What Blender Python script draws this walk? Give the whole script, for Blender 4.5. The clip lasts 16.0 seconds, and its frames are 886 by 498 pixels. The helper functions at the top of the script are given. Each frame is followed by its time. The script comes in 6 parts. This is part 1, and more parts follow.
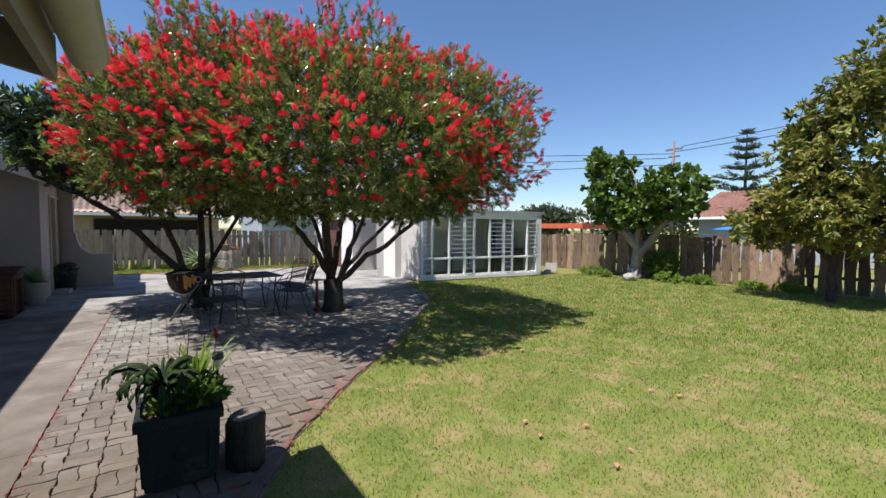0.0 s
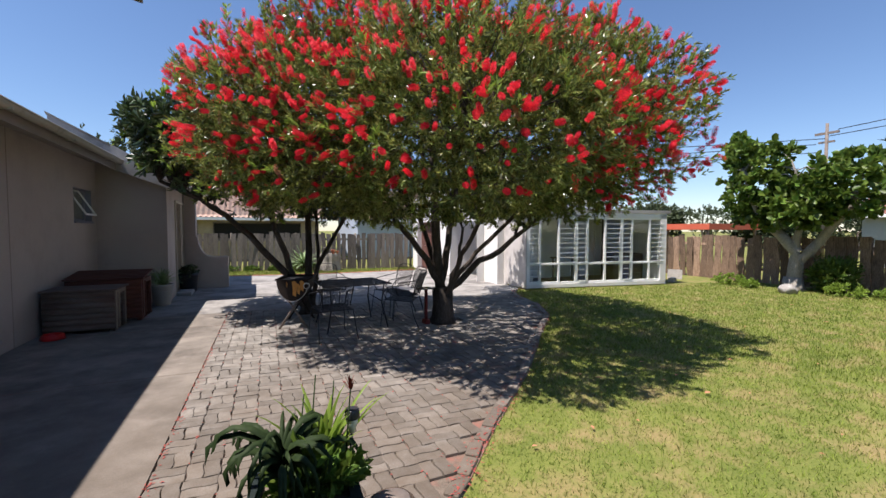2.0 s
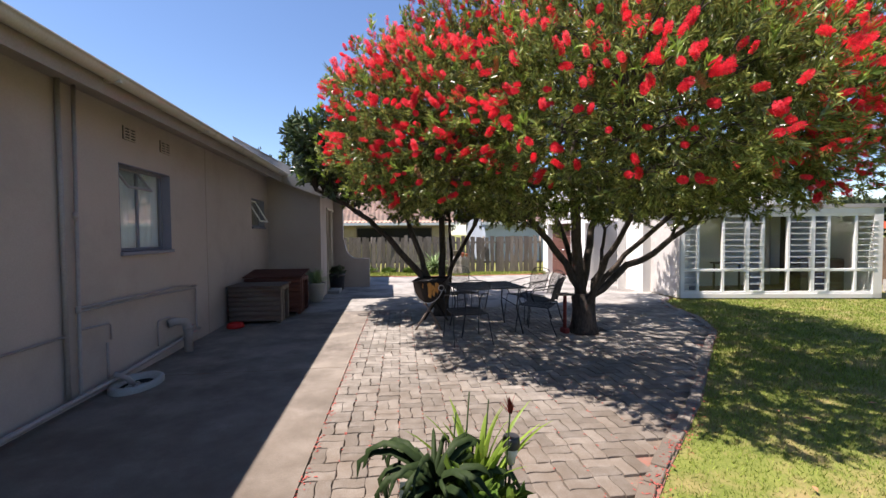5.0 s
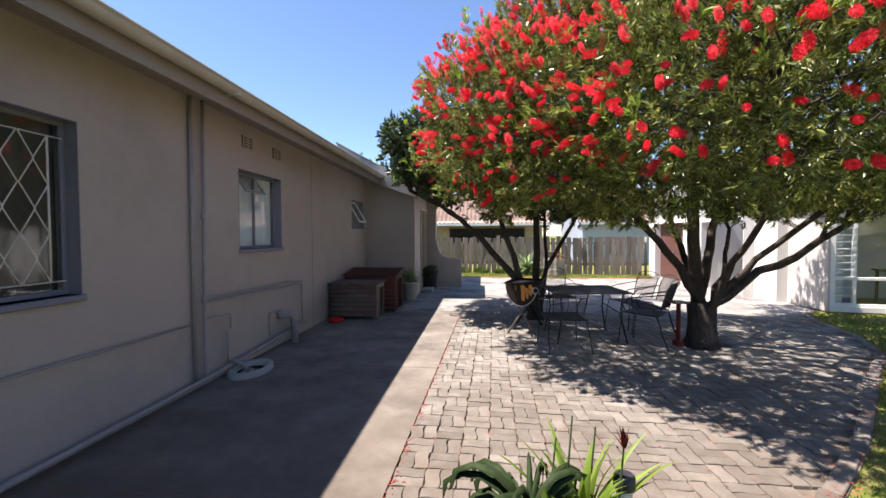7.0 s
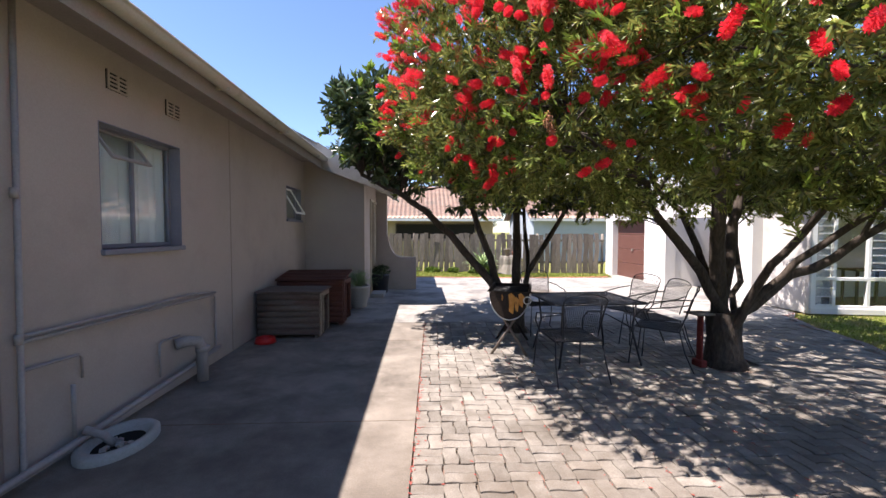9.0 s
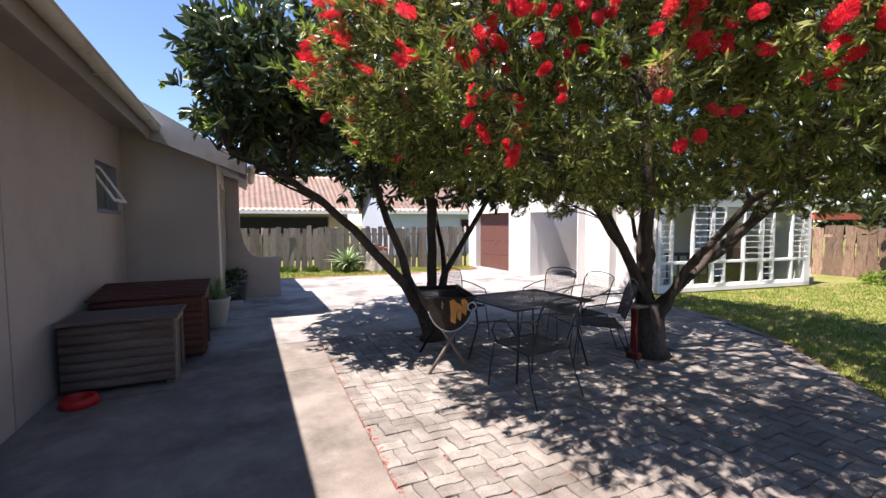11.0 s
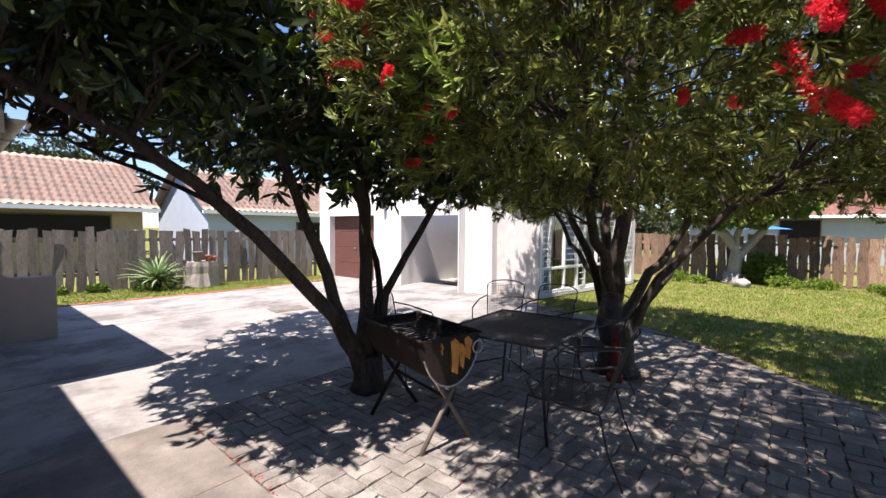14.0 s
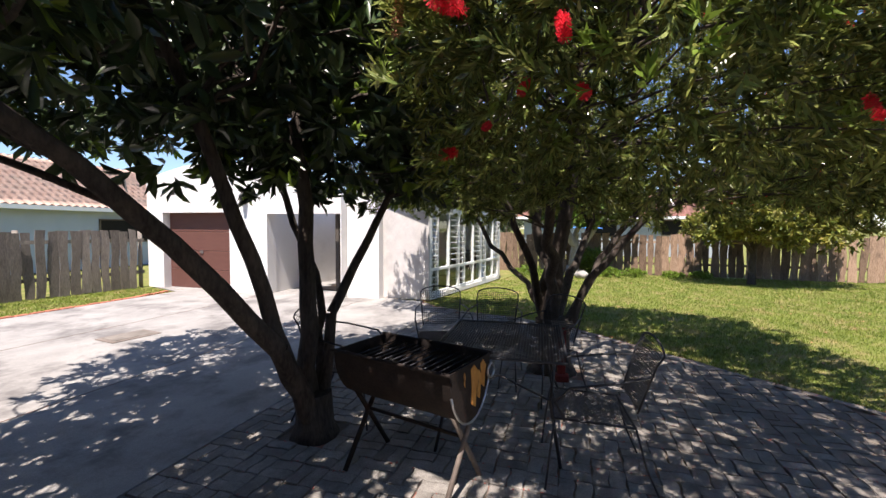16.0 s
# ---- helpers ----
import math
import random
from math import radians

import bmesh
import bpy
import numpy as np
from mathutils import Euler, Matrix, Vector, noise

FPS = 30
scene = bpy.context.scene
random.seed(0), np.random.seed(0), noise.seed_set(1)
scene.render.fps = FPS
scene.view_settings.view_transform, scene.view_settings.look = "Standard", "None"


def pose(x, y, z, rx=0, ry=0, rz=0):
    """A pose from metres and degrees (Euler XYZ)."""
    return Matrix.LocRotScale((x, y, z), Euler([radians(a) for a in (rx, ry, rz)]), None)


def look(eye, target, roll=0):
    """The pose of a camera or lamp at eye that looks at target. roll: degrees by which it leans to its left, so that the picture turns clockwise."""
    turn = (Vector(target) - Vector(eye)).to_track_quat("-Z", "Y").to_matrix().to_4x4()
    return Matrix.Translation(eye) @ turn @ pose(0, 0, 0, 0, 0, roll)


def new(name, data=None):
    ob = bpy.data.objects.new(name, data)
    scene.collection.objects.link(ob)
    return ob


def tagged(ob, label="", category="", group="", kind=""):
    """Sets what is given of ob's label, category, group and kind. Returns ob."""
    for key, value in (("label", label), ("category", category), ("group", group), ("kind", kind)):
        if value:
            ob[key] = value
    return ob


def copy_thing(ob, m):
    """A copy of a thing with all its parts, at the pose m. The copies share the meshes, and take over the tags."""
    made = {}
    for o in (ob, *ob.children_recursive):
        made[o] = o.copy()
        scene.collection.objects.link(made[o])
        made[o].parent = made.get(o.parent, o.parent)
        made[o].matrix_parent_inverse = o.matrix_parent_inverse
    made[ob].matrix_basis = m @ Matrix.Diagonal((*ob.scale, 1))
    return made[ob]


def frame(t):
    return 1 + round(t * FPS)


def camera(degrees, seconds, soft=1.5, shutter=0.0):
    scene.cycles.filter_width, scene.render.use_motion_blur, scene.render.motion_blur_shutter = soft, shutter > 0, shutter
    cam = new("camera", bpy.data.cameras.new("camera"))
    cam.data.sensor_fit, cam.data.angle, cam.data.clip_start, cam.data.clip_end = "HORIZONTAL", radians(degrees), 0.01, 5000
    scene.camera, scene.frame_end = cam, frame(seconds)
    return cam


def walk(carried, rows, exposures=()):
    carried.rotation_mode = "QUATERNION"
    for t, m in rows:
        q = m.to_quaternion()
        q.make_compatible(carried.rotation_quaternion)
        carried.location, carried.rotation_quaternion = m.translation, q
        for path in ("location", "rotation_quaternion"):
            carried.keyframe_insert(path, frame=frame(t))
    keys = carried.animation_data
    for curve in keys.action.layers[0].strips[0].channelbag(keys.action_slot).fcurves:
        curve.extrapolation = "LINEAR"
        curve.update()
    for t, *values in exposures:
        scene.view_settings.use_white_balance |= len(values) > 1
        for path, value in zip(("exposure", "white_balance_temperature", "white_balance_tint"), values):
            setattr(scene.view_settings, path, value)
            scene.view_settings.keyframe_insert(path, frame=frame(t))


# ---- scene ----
cam = camera(93.8, 16.0)
PATH = [
    (0, (-0.268, -1.067, 1.579), (0.898, 0.555, 1.483), 0.4),
    (0.5, (-0.305, -0.701, 1.582), (0.827, 0.946, 1.489), 0.3),
    (1, (-0.288, -0.4, 1.587), (0.755, 1.304, 1.495), 0.2),
    (1.5, (-0.265, -0.121, 1.595), (0.67, 1.645, 1.505), 0.1),
    (2, (-0.292, 0.118, 1.58), (0.533, 1.938, 1.493), 0.1),
    (2.5, (-0.377, 0.315, 1.598), (0.364, 2.171, 1.51), 0.1),
    (3, (-0.397, 0.404, 1.573), (0.251, 2.294, 1.492), -0.0),
    (3.5, (-0.376, 0.432, 1.577), (0.166, 2.355, 1.497), -0.1),
    (4, (-0.355, 0.448, 1.566), (0.087, 2.398, 1.489), -0.3),
    (6.5, (-0.362, 0.504, 1.538), (-0.432, 2.502, 1.478), -0.3),
    (7, (-0.356, 0.64, 1.536), (-0.545, 2.63, 1.474), -0.3),
    (7.5, (-0.467, 0.945, 1.538), (-0.71, 2.929, 1.472), -0.3),
    (8, (-0.563, 1.264, 1.536), (-0.767, 3.252, 1.472), -0.4),
    (8.5, (-0.671, 1.676, 1.529), (-0.735, 3.673, 1.458), -0.4),
    (9, (-0.828, 2.087, 1.526), (-0.727, 4.083, 1.445), 0.1),
    (9.5, (-1.013, 2.421, 1.522), (-0.745, 4.401, 1.441), 0.2),
    (9.7, (-1.119, 2.582, 1.527), (-0.746, 4.544, 1.421), -0.7),
    (11.8, (-1.825, 3.796, 1.562), (-0.786, 5.503, 1.47), 0.6),
    (12, (-1.877, 3.949, 1.58), (-0.79, 5.625, 1.483), 0.4),
    (12.5, (-1.967, 4.312, 1.577), (-0.743, 5.891, 1.482), 0.4),
    (13, (-1.96, 4.671, 1.571), (-0.623, 6.156, 1.477), 0.2),
    (13.5, (-2.0, 5.018, 1.556), (-0.555, 6.398, 1.462), 0.3),
    (14, (-2.004, 5.334, 1.545), (-0.461, 6.602, 1.45), 0.4),
    (14.5, (-1.99, 5.657, 1.543), (-0.356, 6.807, 1.453), 0.6),
    (15, (-2.107, 5.955, 1.6), (-0.382, 6.963, 1.498), 0.6),
    (15.5, (-2.13, 6.259, 1.591), (-0.305, 7.074, 1.495), 0.7),
    (16, (-2.093, 6.547, 1.588), (-0.186, 7.139, 1.488), 0.4),
]
walk(cam, [(t, look(eye, target, roll)) for t, eye, target, roll in PATH],
     exposures=[(0, 0.58, 6300, 13), (3.5, 0.86, 6750, 19), (7.0, 1.3, 6800, 18), (9.5, 1.38, 6750, 20), (12.5, 1.3, 6700, 22), (16.0, 1.02, 6700, 18)])

# ---- world and sun ----
SUN_DIR = Vector((0.465, 0.05, -1.0)).normalized()      # the way the light travels
world = bpy.data.worlds.new("world")
scene.world = world
world.use_nodes = True
_nt = world.node_tree
_sky = _nt.nodes.new("ShaderNodeTexSky")
_sky.sky_type, _sky.sun_disc = "NISHITA", False
_sky.sun_elevation = math.asin(-SUN_DIR.z)
_sky.sun_rotation = math.atan2(-SUN_DIR.x, -SUN_DIR.y)
_sky.air_density, _sky.dust_density, _sky.ozone_density = 1.0, 0.1, 5.0
_hs = _nt.nodes.new("ShaderNodeHueSaturation")
_hs.inputs["Saturation"].default_value = 1.04
_nt.links.new(_sky.outputs[0], _hs.inputs["Color"])
_nt.links.new(_hs.outputs[0], _nt.nodes["Background"].inputs[0])
_nt.nodes["Background"].inputs[1].default_value = 0.098
_l = bpy.data.lights.new("sun", "SUN")
_l.energy, _l.angle, _l.color = 5.0, radians(0.55), (1.0, 0.955, 0.89)
sun = new("sun", _l)
sun.matrix_world = SUN_DIR.to_track_quat("-Z", "Y").to_matrix().to_4x4() @ Matrix.Translation((0, 0, 30))

# ---- materials ----
def material(name, a, b=None, rough=0.8, scale=3.0, fine=60.0, bump=0.3, dist=0.004, spec=0.3, metal=0.0, c=None,
             cscale=0.7, csoft=(0.5, 0.65), vary=0.0, island=0.0, stretch=(1, 1, 1), translucent=0.0, hue=0.0, placed=False, near_brown=None):
    """Two base colours mixed by a coarse and a fine noise, a third in patches, and a bump of the fine grain."""
    m = bpy.data.materials.new(name)
    m.use_nodes = True
    nt = m.node_tree
    p = nt.nodes["Principled BSDF"]
    b = b or a
    tc = nt.nodes.new("ShaderNodeTexCoord")
    mp = nt.nodes.new("ShaderNodeMapping")
    mp.inputs["Scale"].default_value = stretch
    if placed:                                        # one pattern that runs on over all the pieces
        tc = nt.nodes.new("ShaderNodeNewGeometry")
    nt.links.new(tc.outputs["Position" if placed else "Object"], mp.inputs[0])
    def noise_node(s, detail=5.0, rough_=0.6):
        n = nt.nodes.new("ShaderNodeTexNoise")
        n.inputs["Scale"].default_value, n.inputs["Detail"].default_value, n.inputs["Roughness"].default_value = s, detail, rough_
        nt.links.new(mp.outputs[0], n.inputs["Vector"])
        return n
    n1, n2 = noise_node(scale), noise_node(fine, 3.0)
    add = nt.nodes.new("ShaderNodeMath"); add.operation = "ADD"
    mul = nt.nodes.new("ShaderNodeMath"); mul.operation = "MULTIPLY"; mul.inputs[1].default_value = 0.5
    nt.links.new(n1.outputs[0], add.inputs[0]); nt.links.new(n2.outputs[0], add.inputs[1]); nt.links.new(add.outputs[0], mul.inputs[0])
    ramp = nt.nodes.new("ShaderNodeValToRGB")
    ramp.color_ramp.elements[0].position, ramp.color_ramp.elements[1].position = 0.36, 0.64
    ramp.color_ramp.elements[0].color, ramp.color_ramp.elements[1].color = (*a, 1), (*b, 1)
    nt.links.new(mul.outputs[0], ramp.inputs[0])
    colour = ramp.outputs[0]
    def mix(fac, x, y_col=None, y_sock=None, mode="MIX"):
        k = nt.nodes.new("ShaderNodeMix"); k.data_type = "RGBA"; k.blend_type = mode
        if isinstance(fac, float): k.inputs[0].default_value = fac
        else: nt.links.new(fac, k.inputs[0])
        nt.links.new(x, k.inputs[6])
        if y_col: k.inputs[7].default_value = (*y_col, 1)
        else: nt.links.new(y_sock, k.inputs[7])
        return k.outputs[2]
    if c:
        n3 = noise_node(cscale, 6.0, 0.7)
        r3 = nt.nodes.new("ShaderNodeValToRGB")
        r3.color_ramp.elements[0].position, r3.color_ramp.elements[1].position = csoft
        nt.links.new(n3.outputs[0], r3.inputs[0])
        colour = mix(r3.outputs[0], colour, y_col=c)
    if near_brown:                                          # mixes in brown towards low y, on apron and pavers, ragged with noise
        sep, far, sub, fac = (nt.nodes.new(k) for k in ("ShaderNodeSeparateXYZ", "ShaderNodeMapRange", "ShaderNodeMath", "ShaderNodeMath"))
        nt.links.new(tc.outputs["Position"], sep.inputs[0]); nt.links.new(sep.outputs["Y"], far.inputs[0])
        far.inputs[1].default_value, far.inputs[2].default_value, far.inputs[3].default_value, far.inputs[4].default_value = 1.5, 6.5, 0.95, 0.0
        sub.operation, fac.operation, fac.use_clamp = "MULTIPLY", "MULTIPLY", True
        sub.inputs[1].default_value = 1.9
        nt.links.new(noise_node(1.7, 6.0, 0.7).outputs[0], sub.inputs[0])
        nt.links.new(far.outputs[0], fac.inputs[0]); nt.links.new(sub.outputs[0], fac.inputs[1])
        colour = mix(fac.outputs[0], colour, y_col=near_brown)
    if vary or island:
        src = nt.nodes.new("ShaderNodeObjectInfo").outputs["Random"] if vary else nt.nodes.new("ShaderNodeNewGeometry").outputs["Random Per Island"]
        amount = vary or island
        mr = nt.nodes.new("ShaderNodeMapRange")
        mr.inputs[3].default_value, mr.inputs[4].default_value = 1 - amount, 1 + amount
        nt.links.new(src, mr.inputs[0])
        hs = nt.nodes.new("ShaderNodeHueSaturation")
        nt.links.new(mr.outputs[0], hs.inputs["Value"])
        if hue:
            wn = nt.nodes.new("ShaderNodeTexWhiteNoise"); wn.noise_dimensions = "1D"
            nt.links.new(src, wn.inputs["W"])
            mh = nt.nodes.new("ShaderNodeMapRange")
            mh.inputs[3].default_value, mh.inputs[4].default_value = 0.5 - hue, 0.5 + hue
            nt.links.new(wn.outputs[0], mh.inputs[0]); nt.links.new(mh.outputs[0], hs.inputs["Hue"])
        nt.links.new(colour, hs.inputs["Color"])
        colour = hs.outputs[0]
    nt.links.new(colour, p.inputs["Base Color"])
    p.inputs["Roughness"].default_value, p.inputs["Specular IOR Level"].default_value, p.inputs["Metallic"].default_value = rough, spec, metal
    if bump:
        bp = nt.nodes.new("ShaderNodeBump")
        bp.inputs["Strength"].default_value, bp.inputs["Distance"].default_value = bump, dist
        nt.links.new(mul.outputs[0], bp.inputs["Height"]); nt.links.new(bp.outputs[0], p.inputs["Normal"])
    if translucent:
        tr = nt.nodes.new("ShaderNodeBsdfTranslucent")
        ms = nt.nodes.new("ShaderNodeMixShader"); ms.inputs[0].default_value = translucent
        out = nt.nodes["Material Output"]
        nt.links.new(colour, tr.inputs[0])
        nt.links.new(p.outputs[0], ms.inputs[1]); nt.links.new(tr.outputs[0], ms.inputs[2]); nt.links.new(ms.outputs[0], out.inputs[0])
    return m


def glass_material():
    m = bpy.data.materials.new("window glass")
    m.use_nodes = True
    nt = m.node_tree
    nt.nodes.remove(nt.nodes["Principled BSDF"])
    tr, gl, mx, fr = (nt.nodes.new(k) for k in ("ShaderNodeBsdfTransparent", "ShaderNodeBsdfGlossy", "ShaderNodeMixShader", "ShaderNodeLayerWeight"))
    tr.inputs[0].default_value = (0.92, 0.95, 0.94, 1)
    gl.inputs["Roughness"].default_value = 0.015
    pw, mr = nt.nodes.new("ShaderNodeMath"), nt.nodes.new("ShaderNodeMapRange")
    pw.operation, pw.inputs[1].default_value = "POWER", 3.0
    mr.inputs[3].default_value, mr.inputs[4].default_value = 0.035, 0.6
    nt.links.new(fr.outputs["Facing"], pw.inputs[0]); nt.links.new(pw.outputs[0], mr.inputs[0])
    nt.links.new(mr.outputs[0], mx.inputs[0]); nt.links.new(tr.outputs[0], mx.inputs[1]); nt.links.new(gl.outputs[0], mx.inputs[2])
    nt.links.new(mx.outputs[0], nt.nodes["Material Output"].inputs[0])
    return m


M = {}
M["house"] = material("grey beige wall paint", (0.405, 0.35, 0.31), (0.46, 0.40, 0.355), 0.85, 1.2, 90, 0.35, 0.004, c=(0.35, 0.30, 0.265), cscale=0.9, csoft=(0.5, 0.8))
M["reveal"] = material("bluish grey sill paint", (0.19, 0.19, 0.235), (0.23, 0.23, 0.275), 0.6, 3, 60, 0.15)
M["white"] = material("white wall paint", (0.74, 0.72, 0.69), (0.82, 0.80, 0.77), 0.8, 1.5, 80, 0.25, 0.004, c=(0.62, 0.59, 0.55), cscale=1.1, csoft=(0.55, 0.85))
M["whitewood"] = material("white frame paint", (0.80, 0.80, 0.78), (0.85, 0.85, 0.83), 0.45, 6, 80, 0.1)
M["roughwall"] = material("rough grey plaster", (0.52, 0.49, 0.47), (0.66, 0.63, 0.60), 0.9, 4, 45, 0.6, 0.012, c=(0.42, 0.40, 0.39), cscale=1.5, csoft=(0.5, 0.8))
M["concrete"] = material("worn concrete", (0.165, 0.146, 0.124), (0.31, 0.275, 0.235), 0.9, 3.2, 110, 0.35, 0.004, c=(0.095, 0.082, 0.070), cscale=1.3, csoft=(0.42, 0.72), placed=True, near_brown=(0.115, 0.090, 0.066))
M["drive"] = material("worn driveway concrete", (0.23, 0.22, 0.205), (0.38, 0.362, 0.335), 0.9, 1.6, 110, 0.35, 0.004, c=(0.165, 0.155, 0.145), cscale=1.1, csoft=(0.48, 0.62))
M["paver"] = material("concrete paver", (0.155, 0.142, 0.124), (0.345, 0.322, 0.288), 0.92, 7, 120, 0.8, 0.006, c=(0.115, 0.10, 0.083), cscale=1.5, csoft=(0.44, 0.74), vary=0.17, placed=True, near_brown=(0.125, 0.094, 0.066))
M["paverstuff"] = material("concrete paver joined", (0.155, 0.142, 0.124), (0.345, 0.322, 0.288), 0.92, 7, 120, 0.8, 0.006, c=(0.115, 0.10, 0.083), cscale=1.5, csoft=(0.44, 0.74), island=0.17, placed=True, near_brown=(0.125, 0.094, 0.066))
M["joint"] = material("sandy joint with fallen petals", (0.10, 0.08, 0.062), (0.22, 0.175, 0.135), 1.0, 9, 120, 0.6, 0.006, c=(0.27, 0.12, 0.09), cscale=1.7, csoft=(0.50, 0.60))
M["ground"] = material("lawn soil and grass", (0.10, 0.13, 0.024), (0.19, 0.21, 0.048), 1.0, 2.0, 60, 0.8, 0.02, c=(0.27, 0.21, 0.09), cscale=2.2, csoft=(0.46, 0.66))
M["grass"] = material("grass blades", (0.125, 0.185, 0.028), (0.25, 0.30, 0.06), 0.7, 1.6, 9, 0.0, c=(0.35, 0.32, 0.12), cscale=2.2, csoft=(0.49, 0.70), island=0.38, translucent=0.25, spec=0.15)
M["bark"] = material("grey brown bark", (0.034, 0.027, 0.022), (0.105, 0.084, 0.069), 0.95, 9, 45, 0.9, 0.02, stretch=(1, 1, 0.3))
M["palebark"] = material("pale grey bark", (0.20, 0.18, 0.15), (0.36, 0.33, 0.29), 0.95, 8, 50, 0.8, 0.02, stretch=(1, 1, 0.4))
M["brush leaf"] = material("narrow olive leaves", (0.075, 0.105, 0.022), (0.33, 0.37, 0.10), 0.27, 1.5, 8, 0.0, island=0.62, hue=0.03, translucent=0.30, spec=0.6)
M["broad leaf"] = material("broad dark leaves", (0.042, 0.070, 0.026), (0.085, 0.12, 0.045), 0.28, 1.2, 8, 0.0, island=0.5, hue=0.02, translucent=0.22, spec=0.6)
M["young leaf"] = material("young bright leaves", (0.18, 0.28, 0.04), (0.26, 0.36, 0.06), 0.45, 1.2, 8, 0.0, island=0.3, translucent=0.4)
M["fig leaf"] = material("bright green broad leaves", (0.060, 0.115, 0.018), (0.15, 0.22, 0.04), 0.4, 1.2, 8, 0.0, island=0.4, hue=0.02, translucent=0.3)
M["olive leaf"] = material("yellowish green leaves", (0.08, 0.115, 0.02), (0.37, 0.34, 0.075), 0.42, 1.0, 6, 0.0, island=0.5, hue=0.03, translucent=0.3)
M["far leaf"] = material("far dark foliage", (0.035, 0.055, 0.025), (0.08, 0.10, 0.05), 0.7, 0.5, 4, 0.0, island=0.4, translucent=0.15)
M["flower"] = material("red bottlebrush filaments", (0.80, 0.025, 0.045), (0.92, 0.08, 0.11), 0.6, 5, 30, 0.0, island=0.25, translucent=0.42, spec=0.2)
M["petal"] = material("dried red petals", (0.24, 0.045, 0.035), (0.40, 0.095, 0.075), 0.8, 5, 30, 0.0)
M["flower old"] = material("faded flower spike", (0.40, 0.16, 0.08), (0.5, 0.25, 0.14), 0.8, 5, 30, 0.0)
M["fence grey"] = material("weathered grey planks", (0.105, 0.092, 0.078), (0.25, 0.218, 0.185), 0.95, 5, 40, 0.8, 0.01, c=(0.09, 0.08, 0.075), cscale=2.2, csoft=(0.5, 0.7), vary=0.3, stretch=(2.5, 2.5, 0.35))
M["fence brown"] = material("brown stained planks", (0.15, 0.095, 0.062), (0.38, 0.26, 0.18), 0.95, 5, 40, 0.8, 0.01, c=(0.08, 0.055, 0.042), cscale=2.2, csoft=(0.48, 0.66), vary=0.5, stretch=(2.5, 2.5, 0.35))
M["garage door"] = material("dark red brown door", (0.115, 0.052, 0.042), (0.15, 0.068, 0.053), 0.5, 3, 60, 0.2, stretch=(1, 1, 4))
M["tile"] = material("pale terracotta roof tiles", (0.44, 0.27, 0.20), (0.62, 0.44, 0.34), 0.85, 3, 30, 0.5, 0.02, c=(0.40, 0.30, 0.235), cscale=1.3)
M["tile dark"] = material("weathered terracotta roof tiles", (0.21, 0.115, 0.085), (0.37, 0.225, 0.165), 0.85, 3, 30, 0.5, 0.02, c=(0.24, 0.18, 0.14), cscale=1.3)
M["sheet"] = material("grey fibre cement roof sheet", (0.30, 0.29, 0.28), (0.42, 0.40, 0.38), 0.9, 2, 60, 0.4, c=(0.2, 0.19, 0.18), cscale=1.2)
M["gutter"] = material("cream painted gutter", (0.46, 0.42, 0.34), (0.56, 0.52, 0.43), 0.5, 5, 60, 0.15, c=(0.33, 0.29, 0.2), cscale=2.3, csoft=(0.6, 0.75))
M["barge"] = material("weathered pale barge board", (0.36, 0.335, 0.30), (0.48, 0.45, 0.41), 0.85, 3, 60, 0.3, c=(0.27, 0.25, 0.22), cscale=1.8, csoft=(0.5, 0.75))
M["fascia"] = material("taupe fascia paint", (0.27, 0.235, 0.205), (0.33, 0.29, 0.255), 0.7, 3, 60, 0.15)
M["soffit"] = material("dark rafter timber", (0.10, 0.08, 0.06), (0.16, 0.13, 0.10), 0.85, 4, 60, 0.3)
M["pipe"] = material("grey painted pipe", (0.29, 0.26, 0.25), (0.36, 0.33, 0.315), 0.55, 6, 60, 0.15)
M["kennel trim"] = material("pale sawn kennel edge", (0.20, 0.16, 0.125), (0.33, 0.27, 0.21), 0.9, 5, 60, 0.4)
M["kennel"] = material("weathered half log boards", (0.095, 0.072, 0.060), (0.19, 0.148, 0.125), 0.9, 4, 50, 0.6, 0.008, stretch=(0.4, 3, 3), c=(0.10, 0.05, 0.04), cscale=1.6)
M["kennel red"] = material("red brown half log boards", (0.07, 0.025, 0.018), (0.14, 0.055, 0.04), 0.8, 4, 50, 0.6, 0.008, stretch=(0.4, 3, 3))
# Flat black for the darkness in hollows and unlit rooms, and for charcoal.
M["dark"] = material("black of unlit hollows and charcoal", (0.012, 0.011, 0.010), rough=0.9, bump=0)
M["iron"] = material("black wrought iron", (0.018, 0.018, 0.02), (0.035, 0.035, 0.04), 0.5, 9, 80, 0.2, spec=0.5)
M["steel"] = material("rusty steel drum", (0.018, 0.015, 0.014), (0.042, 0.030, 0.024), 0.7, 7, 60, 0.4, c=(0.08, 0.036, 0.024), cscale=4, csoft=(0.6, 0.75), spec=0.15)
M["flame"] = material("orange scorched drum end", (0.48, 0.17, 0.03), (0.70, 0.36, 0.09), 0.5, 6, 60, 0.2, c=(0.10, 0.04, 0.02), cscale=7.0, csoft=(0.55, 0.68), stretch=(2.2, 1, 0.8))
M["chrome"] = material("bare steel", (0.6, 0.6, 0.6), rough=0.3, metal=1.0, bump=0)
M["green box"] = material("dark green planter paint", (0.010, 0.017, 0.016), (0.020, 0.030, 0.027), 0.6, 5, 60, 0.3, c=(0.06, 0.07, 0.055), cscale=3, csoft=(0.58, 0.7))
